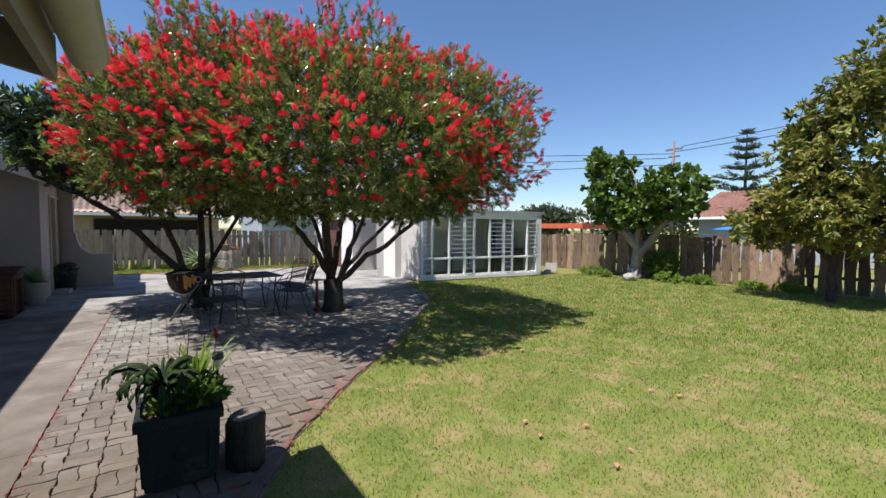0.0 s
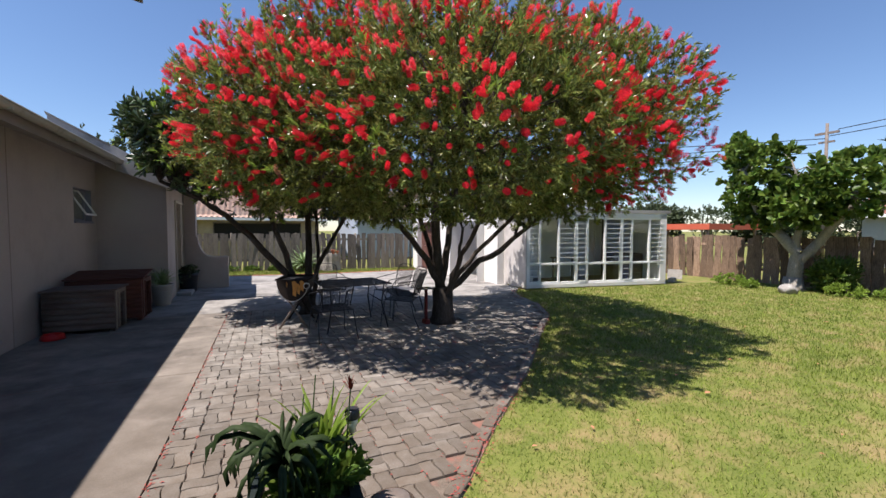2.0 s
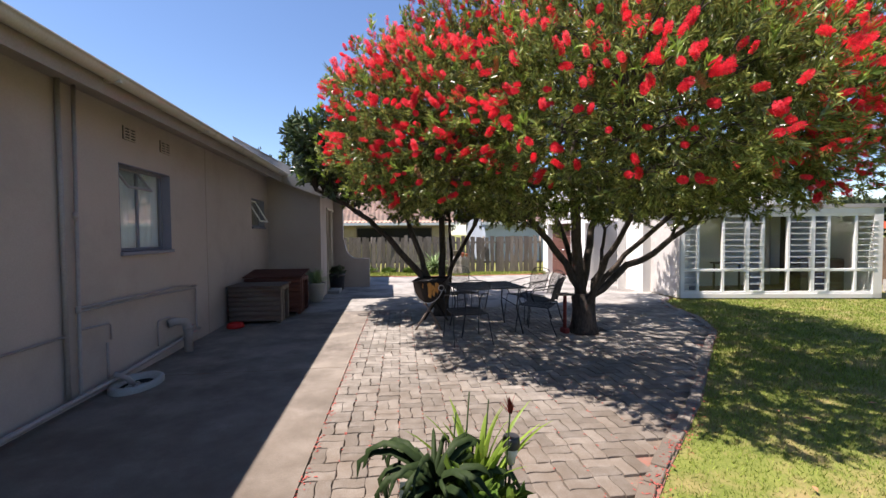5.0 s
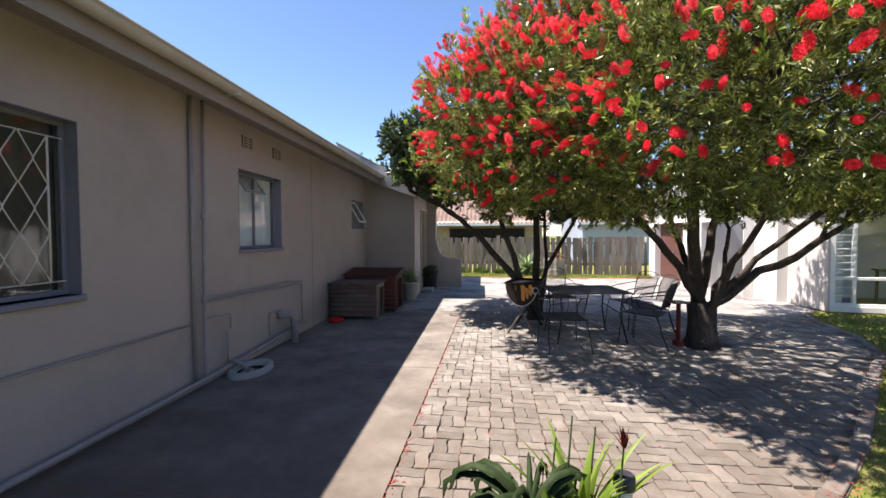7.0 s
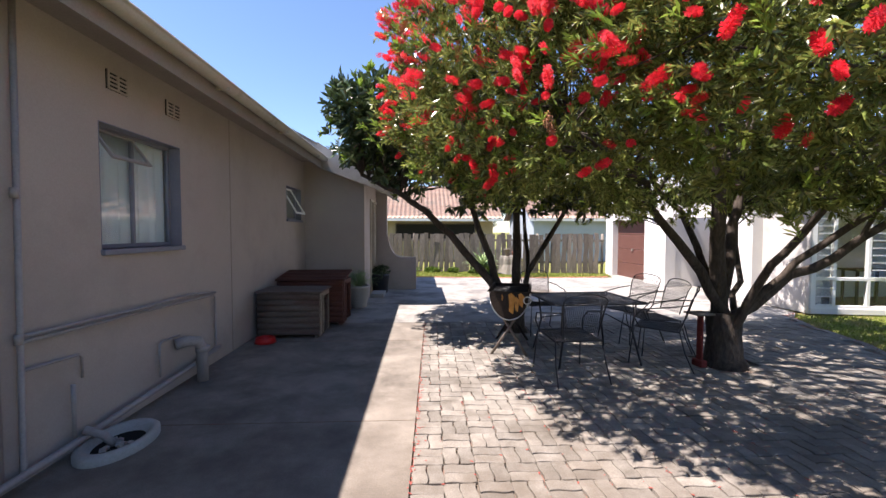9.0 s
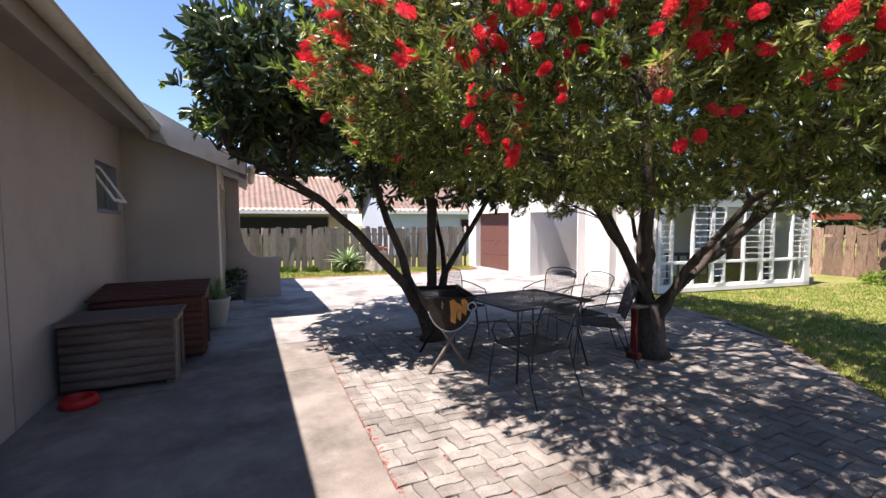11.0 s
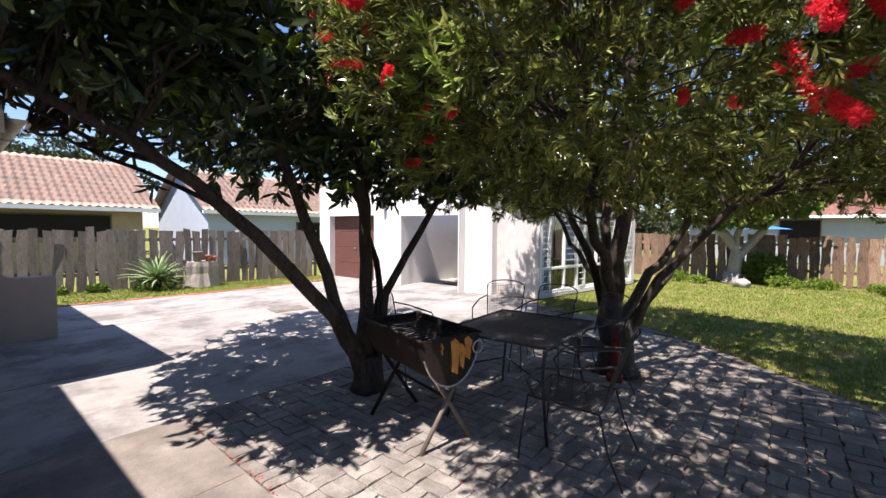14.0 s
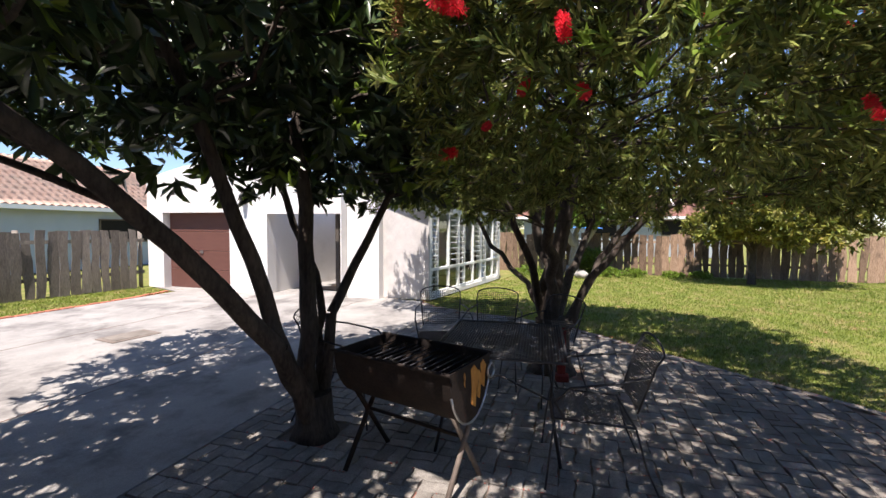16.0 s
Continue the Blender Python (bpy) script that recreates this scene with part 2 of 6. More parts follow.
M["log"] = material("dark log bark", (0.025, 0.018, 0.014), (0.085, 0.055, 0.036), 0.9, 6, 50, 0.7, 0.01, stretch=(2, 2, 0.3))
M["aloe"] = material("aloe leaves", (0.012, 0.024, 0.008), (0.030, 0.048, 0.015), 0.65, 4, 30, 0.1, spec=0.15)
M["agave"] = material("pale green agave", (0.20, 0.30, 0.13), (0.32, 0.42, 0.2), 0.5, 3, 30, 0.1, translucent=0.15)
M["red plastic"] = material("red plastic", (0.5, 0.02, 0.02), rough=0.35, bump=0)
M["red paint"] = material("faded red metal", (0.15, 0.022, 0.018), (0.24, 0.038, 0.030), 0.7, 5, 40, 0.2)
M["rust paint"] = material("red edging brick", (0.36, 0.12, 0.07), (0.46, 0.18, 0.11), 0.9, 6, 60, 0.4, vary=0.2)
M["grey pot"] = material("pale grey pot", (0.30, 0.30, 0.28), (0.38, 0.38, 0.36), 0.7, 5, 60, 0.3)
M["stone"] = material("grey stone", (0.25, 0.23, 0.21), (0.42, 0.40, 0.36), 0.9, 5, 50, 0.7, 0.01)
M["curtain"] = material("pale curtain", (0.84, 0.84, 0.85), (0.90, 0.90, 0.91), 0.9, 3, 60, 0.2, stretch=(1, 6, 1))
# Near-dark brown: the dimness of rooms behind glass is put into the colour.
M["room"] = material("dim interior brown", (0.075, 0.065, 0.055), (0.10, 0.088, 0.075), 0.9, 2, 40, 0.1)
M["floor"] = material("interior floor", (0.16, 0.10, 0.06), (0.24, 0.16, 0.10), 0.5, 3, 40, 0.1)
M["tile dark"] = material("dark weathered roof tile", (0.20, 0.095, 0.070), (0.31, 0.16, 0.125), 0.9, 3, 40, 0.4, c=(0.13, 0.07, 0.055), cscale=1.0, csoft=(0.5, 0.7))
M["brick"] = material("yellow brown face brick", (0.30, 0.24, 0.15), (0.40, 0.33, 0.22), 0.9, 6, 60, 0.4)
M["blue wall"] = material("pale blue grey wall", (0.36, 0.42, 0.50), (0.42, 0.48, 0.56), 0.85, 2, 50, 0.2)
M["grey wall"] = material("grey wall", (0.30, 0.33, 0.35), (0.36, 0.39, 0.41), 0.85, 2, 50, 0.2)
M["orange roof"] = material("orange red sheet roof", (0.55, 0.11, 0.06), (0.62, 0.15, 0.08), 0.6, 2, 40, 0.2)
M["blue tarp"] = material("blue canopy cloth", (0.04, 0.18, 0.50), (0.06, 0.24, 0.58), 0.6, 3, 40, 0.2)
M["pole wood"] = material("grey pole timber", (0.15, 0.12, 0.10), (0.24, 0.20, 0.17), 0.9, 3, 30, 0.3)
M["wire"] = material("black cable", (0.02, 0.02, 0.02), rough=0.6, bump=0)
M["cream"] = material("cream grille paint", (0.70, 0.67, 0.60), rough=0.5, bump=0)
GLASS = glass_material()

# ---- mesh helpers ----
def boxm(bm, x0, x1, y0, y1, z0, z1, m=None):
    vs = [bm.verts.new((x, y, z)) for x in (x0, x1) for y in (y0, y1) for z in (z0, z1)]
    for f in ((0, 1, 3, 2), (4, 6, 7, 5), (0, 4, 5, 1), (2, 3, 7, 6), (0, 2, 6, 4), (1, 5, 7, 3)):
        bm.faces.new([vs[i] for i in f])
    if m:
        for v in vs:
            v.co = m @ v.co
    return vs


def tubem(bm, pts, radii, n=8, caps=True):
    """A tapered tube through the points."""
    pts = [Vector(p) for p in pts]
    if not hasattr(radii, "__len__"):
        radii = [radii] * len(pts)
    rings = []
    ref = None
    for i, p in enumerate(pts):
        d = (pts[min(i + 1, len(pts) - 1)] - pts[max(i - 1, 0)]).normalized()
        if ref is None:
            ref = d.orthogonal().normalized()
        ref = (ref - d * ref.dot(d)).normalized()
        side = d.cross(ref)
        rings.append([bm.verts.new(p + (ref * math.cos(6.2832 * k / n) + side * math.sin(6.2832 * k / n)) * radii[i]) for k in range(n)])
    for a, b in zip(rings, rings[1:]):
        for k in range(n):
            f = bm.faces.new((a[k], a[(k + 1) % n], b[(k + 1) % n], b[k]))
            f.smooth = True
    if caps:
        bm.faces.new(rings[0][::-1]); bm.faces.new(rings[-1])


def lathe(bm, profile, n=20, cx=0.0, cy=0.0):
    """Turns (radius, z) pairs about the upright axis."""
    rings = [[bm.verts.new((cx + r * math.cos(6.2832 * k / n), cy + r * math.sin(6.2832 * k / n), z)) for k in range(n)] for r, z in profile]
    for a, b in zip(rings, rings[1:]):
        for k in range(n):
            bm.faces.new((a[k], a[(k + 1) % n], b[(k + 1) % n], b[k])).smooth = True
    bm.faces.new(rings[0][::-1]); bm.faces.new(rings[-1])


def bevelled(bm, w=0.006, seg=1):
    bmesh.ops.bevel(bm, geom=list(bm.edges), offset=w, segments=seg, affect="EDGES", clamp_overlap=True)


def part(name, bm, mat, parent=None, label=""):
    """Links a bmesh as one mesh object, under a thing if one is given."""
    me = bpy.data.meshes.new(name)
    bm.normal_update()
    bm.to_mesh(me)
    bm.free()
    me.materials.append(mat)
    ob = new(name, me)
    if parent:
        ob.parent = parent
    if label:
        ob["label"] = label
    return ob


def raw(name, verts, faces, mat, parent=None, smooth=False):
    """A mesh object from arrays: verts (n, 3), faces (m, k)."""
    verts, faces = np.asarray(verts, dtype=np.float32), np.asarray(faces, dtype=np.int32)
    me = bpy.data.meshes.new(name)
    k = faces.shape[1]
    me.vertices.add(len(verts)); me.vertices.foreach_set("co", verts.ravel())
    me.loops.add(faces.size); me.loops.foreach_set("vertex_index", faces.ravel())
    me.polygons.add(len(faces)); me.polygons.foreach_set("loop_start", np.arange(0, faces.size, k, dtype=np.int32))
    me.update(calc_edges=True)
    if smooth:
        me.polygons.foreach_set("use_smooth", np.ones(len(faces), dtype=bool))
    me.materials.append(mat)
    ob = new(name, me)
    if parent:
        ob.parent = parent
    return ob


def thing(name, at=(0, 0, 0), rz=0.0, label="", category="", group=""):
    ob = new(name)
    ob.empty_display_size = 0.1
    ob.matrix_world = pose(*at, 0, 0, rz)
    return tagged(ob, label, category, group)


def structure(ob, label=""):
    return tagged(ob, label, kind="structure")


def slab(name, pts, z0, z1, mat):
    """An upright prism over a polygon."""
    bm = bmesh.new()
    lo = [bm.verts.new((x, y, z0)) for x, y in pts]
    hi = [bm.verts.new((x, y, z1)) for x, y in pts]
    bm.faces.new(hi); bm.faces.new(lo[::-1])
    for i in range(len(pts)):
        j = (i + 1) % len(pts)
        bm.faces.new((lo[i], lo[j], hi[j], hi[i]))
    bmesh.ops.recalc_face_normals(bm, faces=bm.faces)
    return part(name, bm, mat)


def wall(name, length, height, thick, openings, mat, m, top=None):
    """A wall along local x, with holes (x0, x1, z0, z1). top: height along x as pairs, for a sloping top. m: its pose."""
    xs = sorted({0.0, length, *(o[0] for o in openings), *(o[1] for o in openings), *((p[0] for p in top) if top else ())})
    zs = sorted({0.0, height, *(o[2] for o in openings), *(o[3] for o in openings)})
    solid = {(i, k) for i in range(len(xs) - 1) for k in range(len(zs) - 1)
             if not any(o[0] <= (xs[i] + xs[i + 1]) / 2 <= o[1] and o[2] <= (zs[k] + zs[k + 1]) / 2 <= o[3] for o in openings)}
    bm = bmesh.new()
    grid = {}
    def v(i, k, s):
        if (i, k, s) not in grid:
            z = zs[k]
            if top and k == len(zs) - 1:
                z = float(np.interp(xs[i], [p[0] for p in top], [p[1] for p in top]))
            grid[i, k, s] = bm.verts.new(m @ Vector((xs[i], s * thick, z)))
        return grid[i, k, s]
    for i, k in solid:
        bm.faces.new((v(i, k, 0), v(i + 1, k, 0), v(i + 1, k + 1, 0), v(i, k + 1, 0)))
        bm.faces.new((v(i, k, 1), v(i, k + 1, 1), v(i + 1, k + 1, 1), v(i + 1, k, 1)))
        if (i - 1, k) not in solid: bm.faces.new((v(i, k, 0), v(i, k + 1, 0), v(i, k + 1, 1), v(i, k, 1)))
        if (i + 1, k) not in solid: bm.faces.new((v(i + 1, k, 0), v(i + 1, k, 1), v(i + 1, k + 1, 1), v(i + 1, k + 1, 0)))
        if (i, k - 1) not in solid: bm.faces.new((v(i, k, 0), v(i, k, 1), v(i + 1, k, 1), v(i + 1, k, 0)))
        if (i, k + 1) not in solid: bm.faces.new((v(i, k + 1, 0), v(i + 1, k + 1, 0), v(i + 1, k + 1, 1), v(i, k + 1, 1)))
    return structure(part(name, bm, mat))


# ---- leaves ----
def unit(a):
    return a / np.maximum(np.linalg.norm(a, axis=1, keepdims=True), 1e-9)


def leaf_mesh(name, pos, way, length, width, mat, parent, rng, fold=0.25, broad=False):
    """Many leaves in one mesh: each starts at pos and points along way."""
    n = len(pos)
    way = unit(way)
    side = unit(np.cross(way, unit(rng.normal(size=(n, 3)))))
    up = np.cross(side, way)
    L, W = length[:, None], width[:, None]
    tip = pos + way * L - up * L * 0.12
    if broad:
        a, b = pos + way * L * 0.3, pos + way * L * 0.72
        vs = np.stack([pos, a + side * W * 0.42 + up * W * fold, b + side * W * 0.45 + up * W * fold, tip,
                       b - side * W * 0.45 + up * W * fold, a - side * W * 0.42 + up * W * fold], 1).reshape(-1, 3)
        base = np.arange(n)[:, None] * 6
        fs = np.concatenate([base + [0, 1, 2, 3], base + [0, 3, 4, 5]], 0)
    else:
        a = pos + way * L * 0.5
        vs = np.stack([pos, a + side * W * 0.5 + up * W * fold, tip, a - side * W * 0.5 + up * W * fold], 1).reshape(-1, 3)
        fs = np.arange(n)[:, None] * 4 + [0, 1, 2, 3]
    return raw(name, vs, fs, mat, parent)


def crown_points(rng, blobs, n, inner=0.55, floor_z=-9.0, holes=0.0, gap=0.62):
    """Points in the outer part of a union of ellipsoids (x, y, z, rx, ry, rz), uneven, and the way outwards."""
    w = np.array([b[3] * b[4] * b[5] for b in blobs]) ** 0.67
    out_p, out_d, have = [], [], 0
    while have < n:
        k = rng.choice(len(blobs), size=n, p=w / w.sum())
        B = np.array(blobs)[k]
        d = unit(rng.normal(size=(n, 3)))
        r = (inner + (1 - inner) * rng.random(n) ** 0.6)
        lump = 1 + 0.115 * np.sin(d[:, 0] * 7 + B[:, 0]) * np.sin(d[:, 1] * 8 + 1) + 0.085 * np.sin(d[:, 2] * 11 + d[:, 0] * 9)
        p = B[:, :3] + d * B[:, 3:] * (r * lump)[:, None]
        keep = p[:, 2] > floor_z + 0.12 * np.sin(p[:, 0] * 3) + 0.1 * np.sin(p[:, 1] * 4)
        deep = np.zeros(n, bool)
        for b in blobs:
            deep |= (np.linalg.norm((p - b[:3]) / np.array(b[3:]), axis=1) < inner * 0.9)
        keep &= ~deep
        if holes:                                     # gaps between the clumps
            q = p / holes
            keep &= np.sin(q[:, 0] * 6.3 + 1.7 * np.sin(q[:, 1] * 4.1)) * np.sin(q[:, 1] * 5.9 + 1.3 * np.sin(q[:, 2] * 4.7)) + 0.8 * np.sin(q[:, 2] * 6.1 + 1.9 * np.sin(q[:, 0] * 3.7)) < gap
        out_p.append(p[keep]); out_d.append(unit(d / B[:, 3:])[keep]); have += int(keep.sum())
    return np.concatenate(out_p)[:n], np.concatenate(out_d)[:n]


def sprays(rng, tips, out, per, twig, length, width, up=0.5, jitter=0.5, spread=0.9):
    """Leaves set round a twig behind every tip: their places, ways, lengths and widths, and the twigs' ways."""
    n = len(tips)
    d = unit(out + np.array([0, 0, up]) + rng.normal(size=(n, 3)) * jitter)
    t = rng.random((n, per))
    pos = tips[:, None, :] - d[:, None, :] * (twig * t)[:, :, None]
    way = d[:, None, :] + unit(rng.normal(size=(n * per, 3))).reshape(n, per, 3) * spread
    ls = length * (0.7 + 0.6 * rng.random(n * per))
    return pos.reshape(-1, 3), way.reshape(-1, 3), ls, width * (0.8 + 0.4 * rng.random(n * per)), d


def limb(bm, a, b, r0, r1, rng, bend=0.12, steps=6, n=7, sag=0.0):
    """A crooked tapered limb from a to b; returns its points."""
    a, b = Vector(a), Vector(b)
    L = (b - a).length
    pts = []
    for i in range(steps + 1):
        t = i / steps
        j = Vector(rng.normal(size=3)) * bend * L * 0.35 * math.sin(math.pi * t)
        pts.append(a.lerp(b, t) + j + Vector((0, 0, 1)) * (bend * L * math.sin(math.pi * t) * 0.7 - sag * t * t))
    tubem(bm, pts, [r0 + (r1 - r0) * i / steps for i in range(steps + 1)], n, caps=False)
    return pts


def twigs(bm, rng, starts, tips, r=0.012, count=120):
    """Thin branches from the nearest limb point to some of the tips."""
    S = np.array([tuple(s) for s in starts])
    for i in rng.choice(len(tips), size=min(count, len(tips)), replace=False):
        p = tips[i]
        dd = np.linalg.norm(S - p, axis=1) + np.maximum(0, S[:, 2] - p[2]) * 2
        a = Vector(S[int(np.argmin(dd))])
        limb(bm, a, p, r * (1 + rng.random()), r * 0.35, rng, 0.15, 4, 4)

# ---- ground ----
def far_ground():
    bm = bmesh.new()
    rs = [0, 6, 14, 30, 80, 250, 900, 3000]
    prev = None
    c = bm.verts.new((4, 6, -0.03))
    for r in rs[1:]:
        ring = [bm.verts.new((4 + r * math.cos(6.2832 * k / 40), 6 + r * math.sin(6.2832 * k / 40), -0.03)) for k in range(40)]
        for k in range(40):
            if prev is None:
                bm.faces.new((c, ring[k], ring[(k + 1) % 40]))
            else:
                bm.faces.new((prev[k], ring[k], ring[(k + 1) % 40], prev[(k + 1) % 40]))
        prev = ring
    structure(part("ground", bm, M["ground"]))

far_ground()
PX = -0.79                                            # line between apron and pavers at its far end
def px(y):
    """The joint line between apron and pavers, which runs slightly askew to the house."""
    return PX - 0.0255 * (9.06 - y)
EDGE = [(-1.03, -1.2), (-0.45, 0.2), (-0.02, 1.05), (0.64, 2.1), (1.46, 2.95), (2.55, 3.98), (3.93, 5.5), (4.80, 6.4), (5.32, 7.4), (5.55, 8.4), (5.95, 9.35), (6.35, 9.62)]
PY = 9.06                                             # far end of the pavers
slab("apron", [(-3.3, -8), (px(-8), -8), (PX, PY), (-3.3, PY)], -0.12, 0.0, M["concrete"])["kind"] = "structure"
slab("driveway", [(-14, PY), (PX, PY), (5.75, PY), (6.3, 9.6), (6.45, 10.5), (6.45, 11.8), (10.6, 11.8), (10.6, 17.2), (6.1, 17.2), (5.6, 15.75), (2.5, 15.72), (-0.6, 16.05), (-14, 17.6)], -0.14, 0.002, M["drive"])["kind"] = "structure"

# ---- the house ----
HX = -3.25                                            # face of the long wall
W1, W2, W3 = (1.50, 3.38, 1.13, 2.37), (5.35, 6.40, 1.39, 2.36), (9.66, 10.55, 1.76, 2.36)
wall("wall_long", 17.6, 3.02, 0.28, [(a + 6.0, b + 6.0, c, d) for a, b, c, d in (W1, W2, W3)], M["house"],
     Matrix.Translation((HX, -6.0, 0)) @ Matrix.Rotation(radians(90), 4, "Z"))
wall("wall_return", 1.22, 3.0, 0.22, [], M["house"], pose(HX, 10.82, 0), top=[(0, 3.12), (1.22, 2.70)])
wall("wall_porch", 5.05, 2.66, 0.2, [(0.88, 1.60, 0.05, 2.3), (1.73, 2.20, 0.05, 2.3)], M["house"], Matrix.Translation((-2.05, 11.0, 0)) @ Matrix.Rotation(radians(90), 4, "Z"))
wall("wall_far", 9.0, 3.2, 0.2, [], M["house"], pose(-11.2, 16.0, 0))
wall("wall_near", 8.0, 3.2, 0.2, [], M["house"], pose(-11.2, -6.2, 0))


def wing_wall():
    """The low wing wall of the porch with its curved top."""
    pts = [(-2.03, 0), (-0.985, 0), (-0.985, 0.857), (-1.36, 0.857)]
    for k in range(1, 9):
        a = math.pi / 2 * k / 8
        pts.append((-1.36 - 0.36 * math.sin(a), 0.857 + 0.55 * (1 - math.cos(a))))
    pts += [(-1.76, 1.42), (-1.76, 2.52), (-2.03, 2.6)]
    bm = bmesh.new()
    f = [bm.verts.new((x, 13.15, z)) for x, z in pts]
    b = [bm.verts.new((x, 13.37, z)) for x, z in pts]
    bm.faces.new(f); bm.faces.new(b[::-1])
    for i in range(len(pts)):
        j = (i + 1) % len(pts)
        bm.faces.new((f[j], f[i], b[i], b[j]))
    bmesh.ops.recalc_face_normals(bm, faces=bm.faces)
    structure(part("wall_wing", bm, M["house"]))

wing_wall()


def roof_sheet(name, x0, x1, y0, y1, z0, slope, mat, pitch=0.176, amp=0.026, thick=0.008):
    """A corrugated sheet that falls towards +x; its ribs run with the fall."""
    n = int((y1 - y0) / pitch * 8)
    xs = np.linspace(x0, x1, 4)
    ys = np.linspace(y0, y1, n)
    z = amp * np.cos((ys - y0) / pitch * 2 * math.pi)
    vs, fs = [], []
    for s in (0, 1):
        for x in xs:
            vs += [(x, y, z0 + (x1 - x) * slope + zz - s * thick) for y, zz in zip(ys, z)]
    for s in (0, 1):
        for i in range(3):
            for k in range(n - 1):
                a = (s * 4 + i) * n + k
                fs.append((a, a + n, a + n + 1, a + 1) if s == 0 else (a, a + 1, a + n + 1, a + n))
    for k in range(n - 1):
        a, b = 3 * n + k, 7 * n + k
        fs.append((a, b, b + 1, a + 1))
    return structure(raw(name, vs, fs, mat))

roof_sheet("roof", -11.0, -2.78, 1.6, 16.3, 3.03, 0.25, M["sheet"])
roof_sheet("roof_porch", -3.95, -1.60, 10.64, 16.3, 2.56, 0.55, M["sheet"])
bm = bmesh.new()                                      # the low gable that closes the porch roof towards the lower main roof
for _y in (10.68, 10.74):
    bm.faces.new([bm.verts.new((x, _y, z)) for x, z in ((-3.92, 3.28), (-2.8, 3.0), (-2.8, 3.20), (-3.92, 3.82))])
structure(part("wall_gable", bm, M["sheet"]))
roof_sheet("roof_veranda", -3.3, -0.47, -6.3, 1.75, 2.52, 0.20, M["sheet"])
roof_sheet("roof_back", -11.0, -2.78, -6.3, 1.6, 3.24, 0.25, M["sheet"])


def eaves():
    bm = bmesh.new()
    boxm(bm, -2.875, -2.845, 1.7, 10.59, 2.81, 2.99)
    structure(part("fascia", bm, M["fascia"]))
    bm = bmesh.new()
    boxm(bm, -3.25, -2.86, 1.7, 10.59, 2.935, 2.95)
    structure(part("soffit", bm, M["fascia"]))
    bm = bmesh.new()
    lo = [(-2.93, 2.83, 3.30), (-1.61, 2.35, 2.52)]
    for (x, a, b), (x2, a2, b2) in zip(lo, lo[1:]):
        vs = [bm.verts.new(c) for c in ((x, 10.60, a), (x2, 10.60, a2), (x2, 10.60, b2 + .03), (x, 10.60, b + .03), (x, 10.65, a), (x2, 10.65, a2), (x2, 10.65, b2 + .03), (x, 10.65, b + .03))]
        for f in ((0, 1, 2, 3), (5, 4, 7, 6), (1, 5, 6, 2), (4, 0, 3, 7), (3, 2, 6, 7), (4, 5, 1, 0)):
            bm.faces.new([vs[i] for i in f])
    structure(part("barge_board", bm, M["barge"]))
    bm = bmesh.new()
    boxm(bm, -1.62, -1.585, 10.66, 13.4, 2.40, 2.54)
    structure(part("fascia", bm, M["fascia"]))
    bm = bmesh.new()
    boxm(bm, -0.64, -0.60, -6.2, 1.68, 2.29, 2.49)
    structure(part("fascia", bm, M["fascia"]))
    for y in (-5.2, -4.1, -3.0, -1.9, -0.8, 0.3, 1.1):
        bm = bmesh.new()
        vs = boxm(bm, -3.25, -0.64, y, y + 0.05, 2.41, 2.53)
        for v in vs:
            v.co.z += (-0.6 - v.co.x) * 0.2 - 0.05
        structure(part("rafter", bm, M["soffit"]))
    bm = bmesh.new()
    vs = boxm(bm, -3.25, -0.60, 1.68, 1.72, 2.29, 2.50)
    for v in vs:
        v.co.z += (-0.6 - v.co.x) * 0.2
    structure(part("barge_board", bm, M["fascia"]))
    for x, y in ((-0.72, -5.9),):
        bm = bmesh.new(); boxm(bm, x - 0.06, x + 0.06, y - 0.06, y + 0.06, 0, 2.4)
        structure(part("veranda_post", bm, M["fascia"]))

eaves()


def gutter(name, x, z, y0, y1, r, parent=None):
    """A half round gutter with a rolled lip and an end cap."""
    bm = bmesh.new()
    n = 10
    prof = [(-r, 0.02)] + [(-r * math.cos(math.pi * k / n), -r * math.sin(math.pi * k / n)) for k in range(n + 1)] + [(r + 0.012, 0.0), (r + 0.012, 0.018), (r - 0.004, 0.018)]
    prof += [(r - 0.006, 0.0)] + [((r - 0.006) * math.cos(math.pi * k / n), -(r - 0.006) * math.sin(math.pi * k / n)) for k in range(n + 1)]
    rows = []
    for y in (y0, y1):
        rows.append([bm.verts.new((x + a, y, z + b)) for a, b in prof])
    m = len(prof)
    for k in range(m - 1):
        bm.faces.new((rows[0][k], rows[0][k + 1], rows[1][k + 1], rows[1][k])).smooth = True
    for y in (y0, y1):
        bm.faces.new([bm.verts.new((x + r * math.cos(math.pi * k / n), y, z - r * math.sin(math.pi * k / n))) for k in range(n + 1)])
    y = y0 + 1.0
    while y < y1:
        boxm(bm, x - r - 0.003, x + r + 0.006, y, y + 0.03, z - r - 0.006, z - r + 0.02)
        y += 1.8
    return structure(part(name, bm, M["gutter"]))

gutter("gutter", -2.775, 2.985, 1.7, 10.58, 0.065)
gutter("gutter", -1.52, 2.50, 10.65, 13.4, 0.055)
gutter("gutter", -0.49, 2.46, -6.2, 1.78, 0.085)


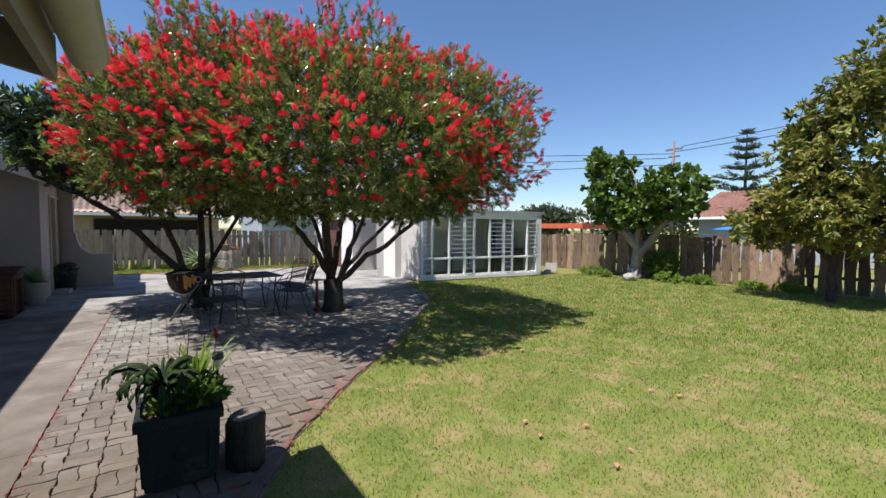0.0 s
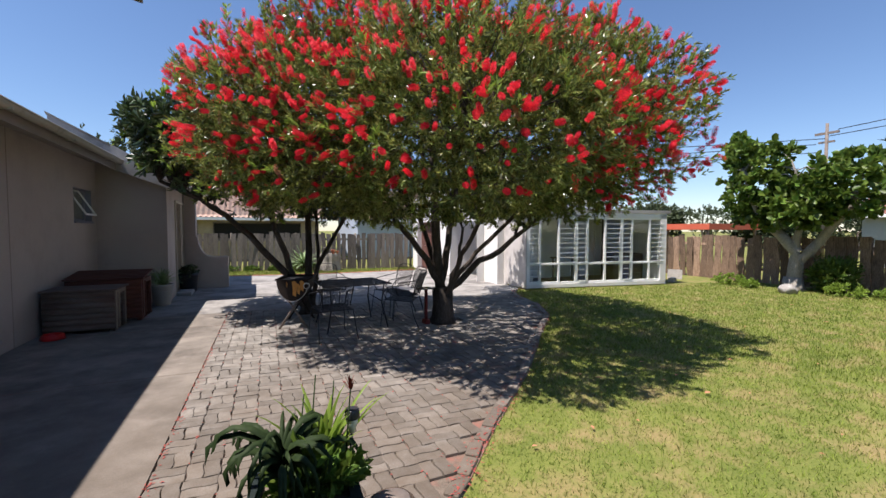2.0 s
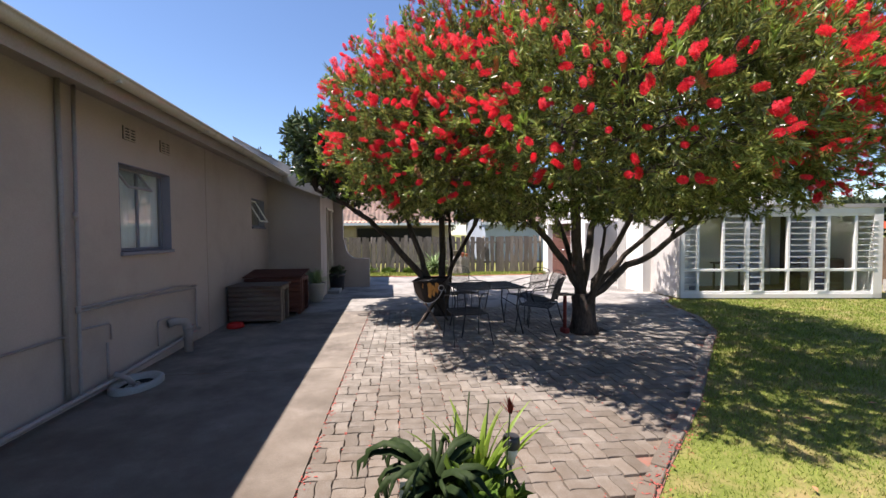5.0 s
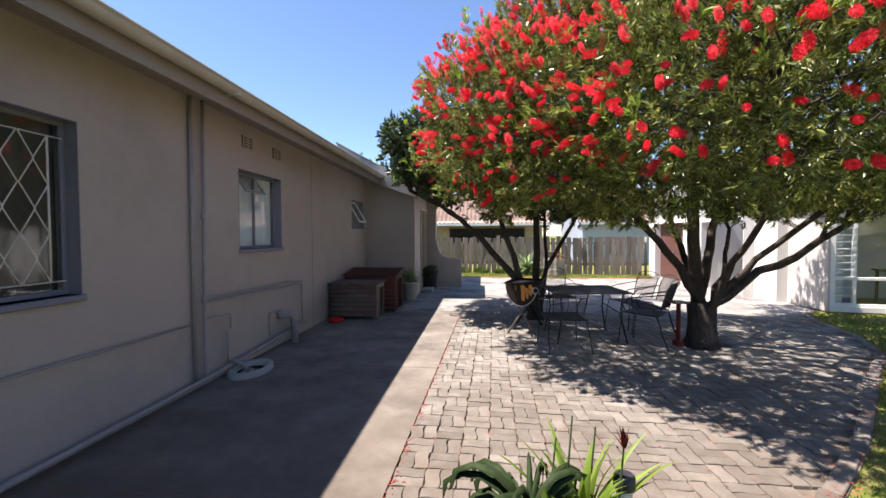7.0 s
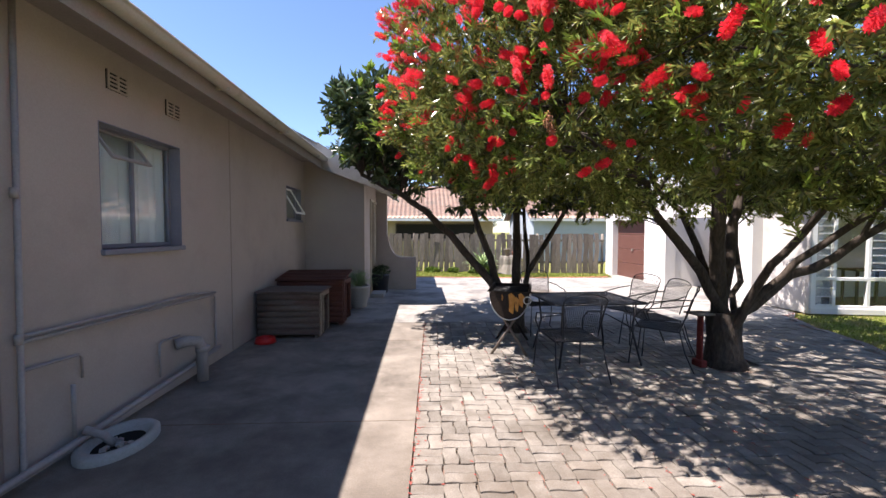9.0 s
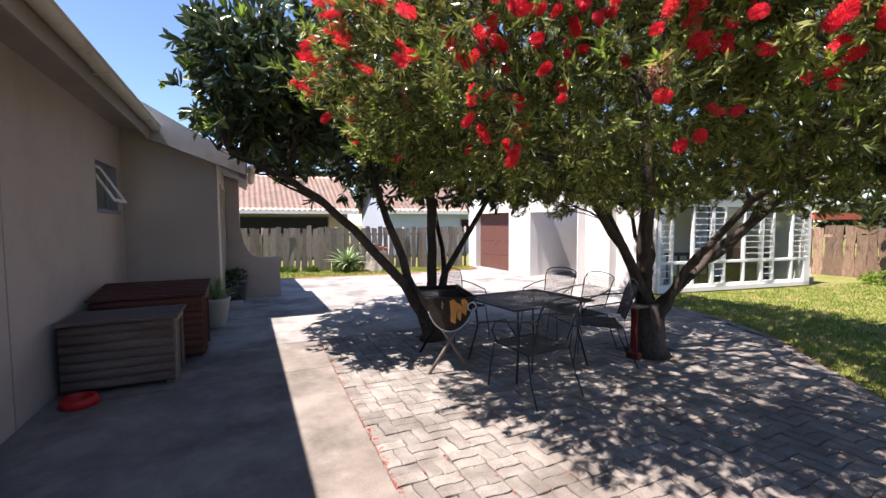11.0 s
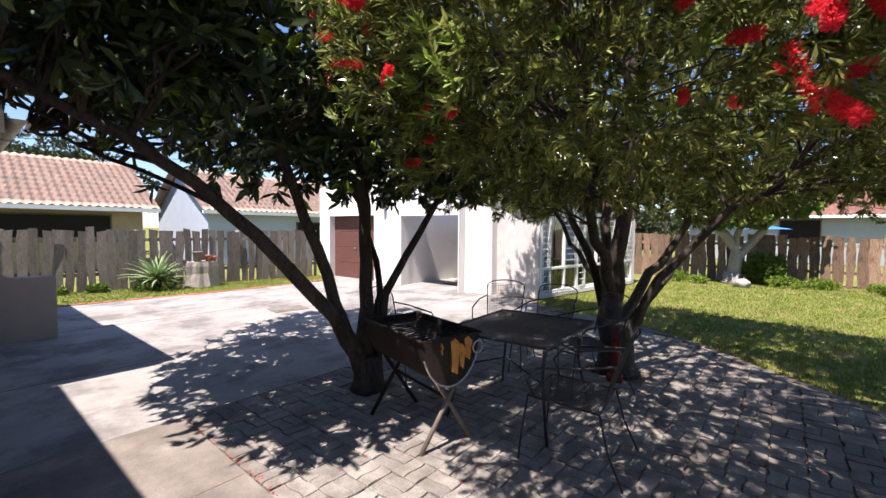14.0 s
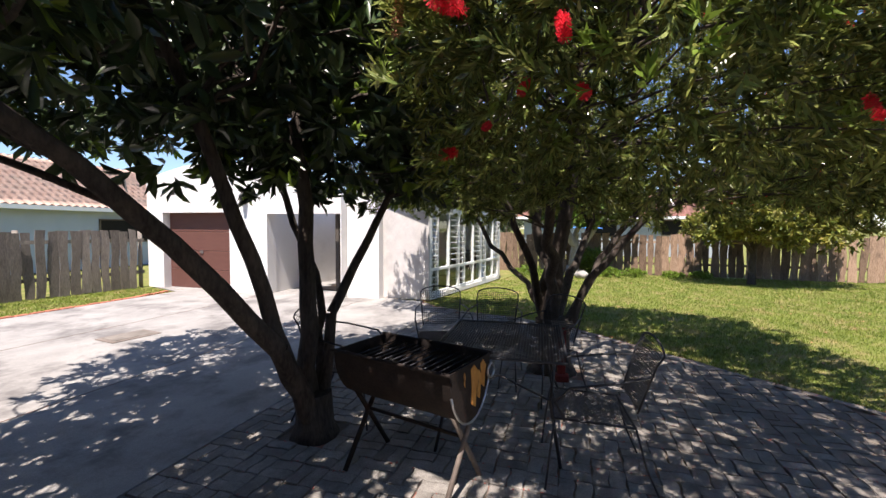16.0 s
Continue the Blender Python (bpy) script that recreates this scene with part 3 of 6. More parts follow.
def steel_window(name, o, burglar=False, kind="side"):
    """A steel window set deep in its opening, with sill, panes, curtain and a black sheet for the unlit room behind."""
    y0, y1, z0, z1 = o
    w = thing(name, (HX - 0.12, y0, z0), 0, "grey painted steel window set deep in the beige wall, its curtain drawn" if not burglar else "wide steel window behind a cream diamond grille in the beige wall", "window")
    w["kind"] = "structure"
    L, H = y1 - y0, z1 - z0
    def bar(name, a0, a1, b0, b1, d=0.03, mat=M["reveal"], parent=w, x=0.0):
        bm = bmesh.new(); boxm(bm, x - d / 2, x + d / 2, a0, a1, b0, b1); bevelled(bm, 0.003)
        return part(name, bm, mat, parent)
    t = 0.035
    bar("window_frame", 0, L, 0, t); bar("window_frame", 0, L, H - t, H); bar("window_frame", 0, t, t, H - t); bar("window_frame", L - t, L, t, H - t)
    splits = [0.0, L * 0.5, L] if kind != "small" else [0.0, L]
    if kind == "wide": splits = [0.0, L * 0.33, L * 0.66, L]
    for s in splits[1:-1]:
        bar("mullion", s - 0.015, s + 0.015, t, H - t)
    for a, b in zip(splits, splits[1:]):
        bm = bmesh.new(); boxm(bm, -0.003, 0.003, a + 0.02, b - 0.02, 0.02, H - 0.02)
        g = part("pane", bm, GLASS, w); g.visible_shadow = False
    for (a0, a1, b0, b1, x0, x1) in ((-0.01, L + 0.01, -0.045, 0, -0.05, 0.155),):
        bm = bmesh.new(); boxm(bm, x0, x1, a0, a1, b0, b1); bevelled(bm, 0.006)
        part("window_sill", bm, M["reveal"], w)
    # painted reveal
    bm = bmesh.new()
    boxm(bm, 0.02, 0.122, -0.001, 0.006, 0, H); boxm(bm, 0.02, 0.122, L - 0.006, L + 0.001, 0, H); boxm(bm, 0.02, 0.122, 0.006, L - 0.006, H - 0.006, H + 0.001)
    part("reveal_paint", bm, M["reveal"], w)
    # curtain with folds
    n = 60
    vs = [(-0.05 + 0.018 * math.sin(k * 0.9) + 0.01 * math.sin(k * 2.3), 0.01 + (L - 0.02) * k / n, z) for z in (0.0, H) for k in range(n + 1)]
    fs = [(k, k + 1, n + 2 + k, n + 1 + k) for k in range(n)]
    if kind != "small":
        # behind the grille a dark sheet stands in for the unlit room
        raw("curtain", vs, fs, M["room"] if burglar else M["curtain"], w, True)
    # black sheet: the darkness of the unlit room is its colour
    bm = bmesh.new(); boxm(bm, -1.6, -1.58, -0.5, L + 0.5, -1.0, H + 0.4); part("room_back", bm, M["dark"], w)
    if burglar:
        x = 0.035
        y = L - 0.14
        ztop, zbot = H - 0.13, 0.10
        for a in (zbot, ztop):
            bm = bmesh.new(); tubem(bm, [(x, 0.02, a), (x, L - 0.04, a)], 0.006, 6); part("grille_bar", bm, M["cream"], w)
        step = 0.19
        while y > 0.0:
            bm = bmesh.new()
            n2 = 3
            hh = (ztop - zbot) / n2
            for k in range(n2):
                s = step / 2
                tubem(bm, [(x, y, zbot + hh * k), (x, y - s, zbot + hh * (k + 0.5)), (x, y, zbot + hh * (k + 1))], 0.005, 5)
                tubem(bm, [(x + 0.008, y - 2 * s, zbot + hh * k), (x + 0.008, y - s, zbot + hh * (k + 0.5)), (x + 0.008, y - 2 * s, zbot + hh * (k + 1))], 0.005, 5)
            part("grille_diamond", bm, M["cream"], w)
            y -= step
        bm = bmesh.new(); tubem(bm, [(x, L - 0.14, zbot), (x, L - 0.14, ztop)], 0.007, 6); part("grille_bar", bm, M["cream"], w)
    if kind == "side":        # the open top light
        m2 = Matrix.Translation((0.03, 0, H - 0.04)) @ Matrix.Rotation(radians(-35), 4, "Y")
        bm = bmesh.new()
        for a0, a1, b0, b1 in ((0.04, L * 0.47, -0.28, -0.255), (0.04, L * 0.47, -0.02, 0), (0.04, 0.06, -0.255, -0.02), (L * 0.47 - 0.02, L * 0.47, -0.255, -0.02)):
            boxm(bm, -0.01, 0.01, a0, a1, b0, b1, m2)
        sash = part("top_sash", bm, M["pipe"], w)
        bm = bmesh.new(); boxm(bm, -0.002, 0.002, 0.05, L * 0.46, -0.26, -0.01, m2); g = part("pane", bm, GLASS, sash); g.visible_shadow = False
    if kind == "small":       # the sash stands open
        m2 = Matrix.Translation((0.02, 0.03, H - 0.03)) @ Matrix.Rotation(radians(-30), 4, "Y")
        bm = bmesh.new()
        for a0, a1, b0, b1 in ((0.0, L * 0.6, -H + 0.06, -H + 0.09), (0.0, L * 0.6, -0.03, 0), (0.0, 0.03, -H + 0.09, -0.03), (L * 0.6 - 0.03, L * 0.6, -H + 0.09, -0.03)):
            boxm(bm, -0.012, 0.012, a0, a1, b0, b1, m2)
        part("sash", bm, M["whitewood"], w)
    return w

steel_window("window_1", W1, True, "wide")
steel_window("window_2", W2)
steel_window("window_3", W3, kind="small")


def air_vent(y, z):
    v = thing("air_vent", (HX + 0.004, y, z), 0, "beige painted terracotta air brick in the house wall", "vent", "air bricks in the house wall")
    # black backing puts the shade inside the vent holes into colour
    bm = bmesh.new()
    boxm(bm, -0.02, 0.004, 0, 0.23, 0, 0.145)
    part("backing", bm, M["dark"], v)
    for k in range(5):
        bm = bmesh.new(); boxm(bm, 0.004, 0.014, 0, 0.23, k * 0.0325, k * 0.0325 + 0.015); part("slat", bm, M["house"], v)
    for a in (0, 0.105, 0.21):
        bm = bmesh.new(); boxm(bm, 0.004, 0.0145, a, a + 0.02, 0, 0.145); part("slat", bm, M["house"], v)

air_vent(5.44, 2.63)
air_vent(6.18, 2.63)


def pipe(name, pts, r, label, group="pipes on the house wall", joints=()):
    bm = bmesh.new(); tubem(bm, pts, r, 10)
    for p, q in joints:
        tubem(bm, [p, q], r * 1.25, 10)
    return tagged(part(name, bm, M["pipe"]), label, "pipe", group)

PXW = HX + 0.035
pipe("downpipe", [(PXW + 0.02, 4.66, 2.93), (PXW + 0.02, 4.62, 0.12), (PXW + 0.03, 4.62, 0.08)], 0.017, "grey painted soil pipe running up the beige wall", joints=[((PXW + 0.02, 4.63, 1.72), (PXW + 0.02, 4.63, 1.78)), ((PXW + 0.02, 4.62, 0.86), (PXW + 0.02, 4.62, 0.92))])
pipe("downpipe", [(PXW, 4.50, 2.93), (PXW, 4.50, 0.10)], 0.021, "thin grey conduit beside the soil pipe")
pipe("water_pipe", [(PXW, 4.50, 0.67), (PXW, 1.0, 0.71)], 0.011, "thin grey water pipe along the beige wall")
pipe("water_pipe", [(PXW + 0.01, 4.66, 0.90), (PXW + 0.01, 5.8, 0.875), (PXW + 0.01, 6.4, 0.88), (PXW + 0.01, 6.96, 0.83)], 0.013, "upper of two parallel grey pipes on the wall")
pipe("water_pipe", [(PXW, 4.66, 0.865), (PXW, 5.8, 0.84), (PXW, 6.93, 0.80), (PXW, 6.97, 0.78), (PXW, 6.98, 0.2), (PXW + 0.02, 6.75, 0.17)], 0.013, "lower grey pipe that bends down to the drain pipe")
pipe("water_pipe", [(PXW, 4.66, 0.69), (PXW, 5.06, 0.67), (PXW, 5.09, 0.65), (PXW, 5.09, 0.5)], 0.010, "short bent grey pipe on the wall")
pipe("water_pipe", [(PXW + 0.05, 4.95, 0.5), (PXW + 0.05, 4.95, 0.14)], 0.014, "short upright grey pipe above the gully")
pipe("water_pipe", [(PXW, 6.25, 0.51), (PXW, 5.98, 0.51), (PXW, 5.95, 0.49), (PXW, 5.95, 0.2)], 0.010, "thin bent grey pipe beside the elbow")
pipe("soil_elbow", [(PXW - 0.02, 6.22, 0.42), (PXW + 0.05, 6.28, 0.44), (PXW + 0.12, 6.36, 0.42), (PXW + 0.14, 6.40, 0.34), (PXW + 0.14, 6.41, 0.0)], 0.055, "thick grey soil pipe elbow running into the concrete", joints=[((PXW + 0.14, 6.41, 0.30), (PXW + 0.14, 6.41, 0.36))])
pipe("drain_pipe", [(PXW + 0.03, 7.0, 0.19), (PXW + 0.05, 6.3, 0.16), (PXW + 0.05, 5.0, 0.10), (PXW + 0.05, 4.0, 0.08), (PXW + 0.05, 0.6, 0.06)], 0.024, "grey drain pipe lying along the foot of the wall")


def gully():
    g = thing("drain_gully", (-3.0, 5.12, 0.0), 0, "oval concrete gully surround with a grey inlet pipe", "drain")
    bm = bmesh.new()
    n = 28
    prof = [(0.30, 0.0), (0.30, 0.045), (0.27, 0.065), (0.235, 0.06), (0.21, 0.02), (0.19, 0.004)]
    rings = [[bm.verts.new((r * 0.72 * math.cos(6.2832 * k / n), r * 1.05 * math.sin(6.2832 * k / n), z)) for k in range(n)] for r, z in prof]
    for a, b in zip(rings, rings[1:]):
        for k in range(n):
            bm.faces.new((a[k], a[(k + 1) % n], b[(k + 1) % n], b[k])).smooth = True
    part("surround", bm, M["grey pot"], g)
    # black disc for the shade down in the sump
    bm = bmesh.new(); bm.faces.new([bm.verts.new((0.138 * math.cos(6.2832 * k / n), 0.20 * math.sin(6.2832 * k / n), 0.006)) for k in range(n)])
    part("sump", bm, M["dark"], g)
    bm = bmesh.new(); tubem(bm, [(-0.16, -0.1, 0.16), (-0.06, -0.06, 0.10), (-0.02, -0.03, 0.02)], 0.028, 10)
    part("inlet_pipe", bm, M["pipe"], g)
    bm = bmesh.new()
    rng = np.random.default_rng(4)
    for k in range(14):
        a, r = rng.random() * 6.28, rng.random() * 0.1
        boxm(bm, -0.02, 0.02, -0.015, 0.015, 0, 0.02, pose(r * math.cos(a), 1.3 * r * math.sin(a), 0.01, rng.random() * 60, 0, rng.random() * 180))
    part("grit", bm, M["stone"], g)

gully()

bm = bmesh.new(); boxm(bm, HX, HX + 0.003, 7.47, 7.485, 0, 2.93)
structure(part("wall_joint", bm, M["fascia"]))


def manhole():
    c = thing("manhole_cover", (2.2, 12.6, 0.002), -8, "rusty rectangular manhole cover set in the driveway", "cover")
    bm = bmesh.new(); boxm(bm, -0.32, 0.32, -0.22, 0.22, 0, 0.012); bevelled(bm, 0.004); part("plate", bm, M["pole wood"], c)
    bm = bmesh.new(); boxm(bm, -0.26, 0.26, -0.16, 0.16, 0.012, 0.018); bevelled(bm, 0.003); part("lid", bm, M["concrete"], c)

manhole()
for y in (10.9, 13.4):                               # open joints of the driveway slabs
    bm = bmesh.new(); boxm(bm, -2.0, 6.2, y, y + 0.014, 0.0, 0.0045)
    structure(part("slab_joint", bm, M["joint"]))
for y in (0.4, 2.9, 5.4, 7.9):
    bm = bmesh.new(); boxm(bm, -3.2, px(y) - 0.01, y, y + 0.008, -0.01, 0.002)
    structure(part("slab_joint", bm, M["joint"]))

# ---- the porch ----
def porch():
    for y, z0, z1, w_ in ((11.88, 0.05, 2.3, 0.72), (12.73, 0.05, 2.3, 0.47)):
        d = thing("door_1" if w_ > 0.6 else "window_4", (-2.14, y, z0), 0, "brown timber door in a cream frame under the porch roof" if w_ > 0.6 else "narrow brown framed sidelight under the porch roof", "door" if w_ > 0.6 else "window")
        d["kind"] = "structure"
        for a0, a1, b0, b1 in ((0, 0.05, 0, z1 - z0), (w_ - 0.05, w_, 0, z1 - z0), (0.05, w_ - 0.05, z1 - z0 - 0.05, z1 - z0)):
            bm = bmesh.new(); boxm(bm, 0.0, 0.125, a0, a1, b0, b1); part("door_frame", bm, M["gutter"], d)
        bm = bmesh.new(); boxm(bm, 0.0, 0.045, 0.05, w_ - 0.05, 0.0, z1 - z0 - 0.05); part("door_leaf", bm, M["kennel red"], d)
    s = tagged(part("step", (lambda b: (boxm(b, -2.03, -1.72, 11.75, 12.35, 0, 0.09), bevelled(b, 0.01), b)[2])(bmesh.new()), M["grey pot"]), "low pale concrete doorstep at the porch door", "step")

porch()


def log_box(name, x0, x1, y0, y1, h, slope, mat, label, door=True, board=0.085, trim=None):
    """A dog kennel of half round boards with a flat or sloping lid and a doorway in its +x end."""
    k = thing(name, (x0, y0, 0.0), 0, label, "kennel", "log kennels by the house wall")
    lx, ly = x1 - x0, y1 - y0
    body_h = h - 0.06
    n = int(body_h / board)
    for side, (a, b) in (("s", ((0, 0), (lx, 0))), ("n", ((0, ly), (lx, ly)))):
        for i in range(n):
            bm = bmesh.new()
            z = 0.05 + i * (body_h - 0.05) / n + board / 2
            y = a[1] + (0.02 if side == "s" else -0.02)
            tubem(bm, [(0.0, y, z), (lx * 0.33, y + 0.002, z + 0.002), (lx, y, z)], [board * 0.56, board * 0.60, board * 0.57], 10)
            part("board", bm, mat, k)
    # front end with doorway
    fw = ly
    d0, d1, dh = (ly * 0.30, ly * 0.80, body_h * 0.86) if door else (0, 0, 0)
    m = Matrix.Translation((lx - 0.03, 0.04, 0.03)) @ Matrix.Rotation(radians(90), 4, "Z")
    bm = bmesh.new()
    for a0, a1, b0, b1 in ((0, d0, 0, body_h - 0.03), (d1, fw - 0.08, 0, body_h - 0.03), (d0, d1, dh, body_h - 0.03)) if door else ((0, fw - 0.08, 0, body_h - 0.03),):
        step = 0.075
        a = a0
        while a < a1 - 0.005:
            vs = boxm(bm, a + 0.002, min(a + step, a1) - 0.002, -0.03, 0.0, b0, b1, m)
            a += step
    part("front_board", bm, mat, k)
    if door:                                          # the sawn ends and the door frame show pale
        bm = bmesh.new()
        for a0, a1, b0, b1 in ((0, 0.035, 0, body_h - 0.03), (fw - 0.115, fw - 0.08, 0, body_h - 0.03), (d0 - 0.03, d0, 0, dh), (d1, d1 + 0.03, 0, dh), (d0 - 0.03, d1 + 0.03, dh, dh + 0.03), (0.035, fw - 0.115, body_h - 0.062, body_h - 0.032)):
            boxm(bm, a0, a1, -0.045, -0.030, b0, b1, m)
        part("trim", bm, trim or mat, k)
    bm = bmesh.new(); boxm(bm, 0.03, 0.05, 0.05, ly - 0.05, 0.05, body_h - 0.03); part("back_board", bm, mat, k)
    bm = bmesh.new(); boxm(bm, 0.03, lx - 0.05, 0.05, ly - 0.05, 0.04, 0.06); part("floor_board", bm, mat, k)
    # lid
    nl = max(3, int(ly / 0.09))
    for i in range(nl):
        bm = bmesh.new()
        y = -0.04 + (ly + 0.08) * i / nl
        z = h - 0.05 + slope * (i + 0.5) / nl
        boxm(bm, -0.03, lx + 0.04, y + 0.003, y + (ly + 0.08) / nl - 0.003, z, z + 0.028)
        bevelled(bm, 0.005)
        part("lid_board", bm, mat, k)
    for x in (0.02, lx - 0.08):
        for y in (0.03, ly - 0.10):
            bm = bmesh.new(); boxm(bm, x, x + 0.06, y, y + 0.07, 0, 0.05); part("foot", bm, mat, k)
    return k

log_box("kennel", -3.17, -2.30, 8.08, 8.68, 0.70, 0.0, M["kennel"], "weathered log board dog kennel with a flat lid by the wall", trim=M["kennel trim"])
log_box("kennel", -3.17, -2.12, 8.90, 9.60, 0.78, 0.10, M["kennel red"], "red brown log board kennel with a sloping lid behind the first")


def bowl():
    b = bmesh.new()
    lathe(b, [(0.12, 0), (0.145, 0.01), (0.125, 0.075), (0.115, 0.08), (0.10, 0.07), (0.09, 0.02)], 20)
    ob = part("dog_bowl", b, M["red plastic"]); ob.location = (-2.98, 7.85, 0.0)
    tagged(ob, "red plastic dog bowl on the shaded concrete", "bowl")

bowl()


def strap_plant(bm_rng, n, length, width, droop, up, mat, parent, name="leaves", thick=0.0):
    """A rosette of strap leaves that arch over."""
    rng = bm_rng
    vs, fs = [], []
    for i in range(n):
        a = rng.random() * 6.2832
        e = radians(up[0] + rng.random() * (up[1] - up[0]))
        L = length * (0.7 + 0.5 * rng.random())
        w = width * (0.8 + 0.4 * rng.random())
        p = np.array([0.0, 0.0, 0.0])
        steps = 7
        base = len(vs)
        for s in range(steps + 1):
            t = s / steps
            ee = e - droop * t * t * (0.7 + 0.6 * rng.random() * 0.3)
            d = np.array([math.cos(a) * math.cos(ee), math.sin(a) * math.cos(ee), math.sin(ee)])
            side = np.array([-math.sin(a), math.cos(a), 0])
            ww = w * (1 - t) ** 0.7 * (0.6 + 0.4 * min(1, t * 4)) * 0.5
            nz = np.cross(side, d)
            vs += [tuple(p + side * ww + nz * ww * 0.35), tuple(p - nz * thick), tuple(p - side * ww + nz * ww * 0.35)]
            p = p + d * L / steps
        for s in range(steps):
            b = base + s * 3
            fs += [(b, b + 1, b + 4, b + 3), (b + 1, b + 2, b + 5, b + 4)]
    return raw(name, vs, fs, mat, parent, True)


def potted(at):
    p = thing("potted_plant", at, 0, "pale tapered pot with an arching spider plant beside the doorstep", "plant")
    bm = bmesh.new(); lathe(bm, [(0.13, 0), (0.15, 0.02), (0.205, 0.40), (0.22, 0.41), (0.22, 0.45), (0.19, 0.45), (0.18, 0.40)], 22)
    part("pot", bm, M["grey pot"], p)
    bm = bmesh.new(); lathe(bm, [(0.18, 0.39), (0.1, 0.40), (0.01, 0.405)], 16); part("soil", bm, M["joint"], p)
    o = strap_plant(np.random.default_rng(3), 130, 0.52, 0.024, 2.5, (30, 85), M["agave"], p); o.location = (0, 0, 0.40)

potted((-2.10, 10.52, 0.0))


def dark_bin():
    b = bmesh.new(); lathe(b, [(0.16, 0), (0.18, 0.01), (0.22, 0.40), (0.23, 0.41), (0.23, 0.46), (0.20, 0.46)], 22)
    p = thing("black_pot", (-1.88, 12.6, 0.0), 0, "large black pot with a low dark shrub in the porch", "plant")
    part("pot", b, M["iron"], p)
    rng = np.random.default_rng(8)
    tips, out = crown_points(rng, [(0, 0, 0.52, 0.24, 0.24, 0.16)], 60, 0.5)
    a, w, l, wd, _ = sprays(rng, tips, out, 10, 0.08, 0.07, 0.03)
    leaf_mesh("leaves", a, w, l, wd, M["broad leaf"], p, rng, broad=True)

dark_bin()

# ---- garage and sunroom ----
GX = 6.0
wall("wall_garage", 5.75, 3.3, 0.30, [(3.08, 5.22, 0.0, 1.94), (0.02, 1.98, 0.0, 1.90)], M["white"],
     Matrix.Translation((GX + 0.30, 11.42, 0)) @ Matrix.Rotation(radians(90), 4, "Z"), top=[(0, 2.42), (0.9, 2.75), (2.3, 3.1), (3.7, 3.18), (4.5, 3.1), (5.75, 2.84)])
wall("wall_carport_side", 4.4, 2.5, 0.2, [], M["white"], pose(GX + 0.3, 13.42, 0))
wall("wall_carport_right", 4.4, 2.5, 0.2, [], M["white"], pose(GX + 0.55, 11.24, 0))
wall("wall_carport_back", 6.0, 2.8, 0.2, [], M["white"], Matrix.Translation((10.8, 11.2, 0)) @ Matrix.Rotation(radians(90), 4, "Z"))
wall("wall_garage_side", 4.5, 2.8, 0.2, [], M["white"], pose(GX + 0.3, 17.0, 0))
# ceiling left out over the passage up to x 9.3: an unseen gap added to brighten it
for _x0, _x1, _y0, _y1 in ((GX + 0.3, 10.8, 13.42, 17.2), (9.3, 10.8, 11.4, 13.42)):
    slab("ceiling_garage", [(_x0, _y0), (_x1, _y0), (_x1, _y1), (_x0, _y1)], 2.3, 2.42, M["white"])["kind"] = "structure"
wall("wall_dapple", 1.9, 2.15, 0.25, [], M["roughwall"], Matrix.Translation((6.72, 9.52, 0)) @ Matrix.Rotation(radians(90), 4, "Z"))
slab("wall_pier", [(6.24, 10.62), (6.47, 10.62), (6.55, 11.41), (6.24, 11.41)], 0, 2.42, M["white"])["kind"] = "structure"


def roller_door():
    d = thing("door_2", (GX + 0.2, 14.5, 0), 0, "dark red brown panelled garage door standing closed in the white wall", "garage door")
    d["kind"] = "structure"
    for i in range(4):
        bm = bmesh.new(); boxm(bm, 0, 0.04, 0.0, 2.14, i * 0.485 + 0.004, (i + 1) * 0.485 - 0.004); bevelled(bm, 0.006)
        part("door_panel", bm, M["garage door"], d)
    bm = bmesh.new(); boxm(bm, -0.03, 0.0, 1.03, 1.11, 0.9, 0.98); bevelled(bm, 0.01)
    part("door_handle", bm, M["chrome"], d, "small steel door lock")
    bm = bmesh.new(); tubem(bm, [(-0.035, 1.05, 0.94), (-0.035, 1.14, 0.94)], 0.01, 8)
    part("door_handle", bm, M["chrome"], d, "steel door lever")

roller_door()


def wall_lamp():
    l = thing("wall_lamp", (GX - 0.01, 14.0, 2.2), 0, "small dark lantern on the white garage wall", "lamp")
    bm = bmesh.new(); lathe(bm, [(0.03, 0), (0.06, 0.03), (0.07, 0.2), (0.085, 0.21), (0.03, 0.28), (0.01, 0.3)], 8)
    o = part("lantern", bm, M["iron"], l); o.location = (-0.10, 0, -0.1)
    bm = bmesh.new(); tubem(bm, [(0.01, 0, 0), (-0.05, 0, -0.02), (-0.10, 0, -0.08)], 0.012, 6); part("bracket", bm, M["iron"], l)

wall_lamp()

SR0, SR1 = Vector((6.50, 9.50, 0)), Vector((11.0, 8.72, 0))
_d = (SR1 - SR0); SRL = _d.length; _d.normalize()
SRM = Matrix.Translation(SR0) @ Matrix.Rotation(math.atan2(_d.y, _d.x), 4, "Z")       # local x along the glazing, y inwards


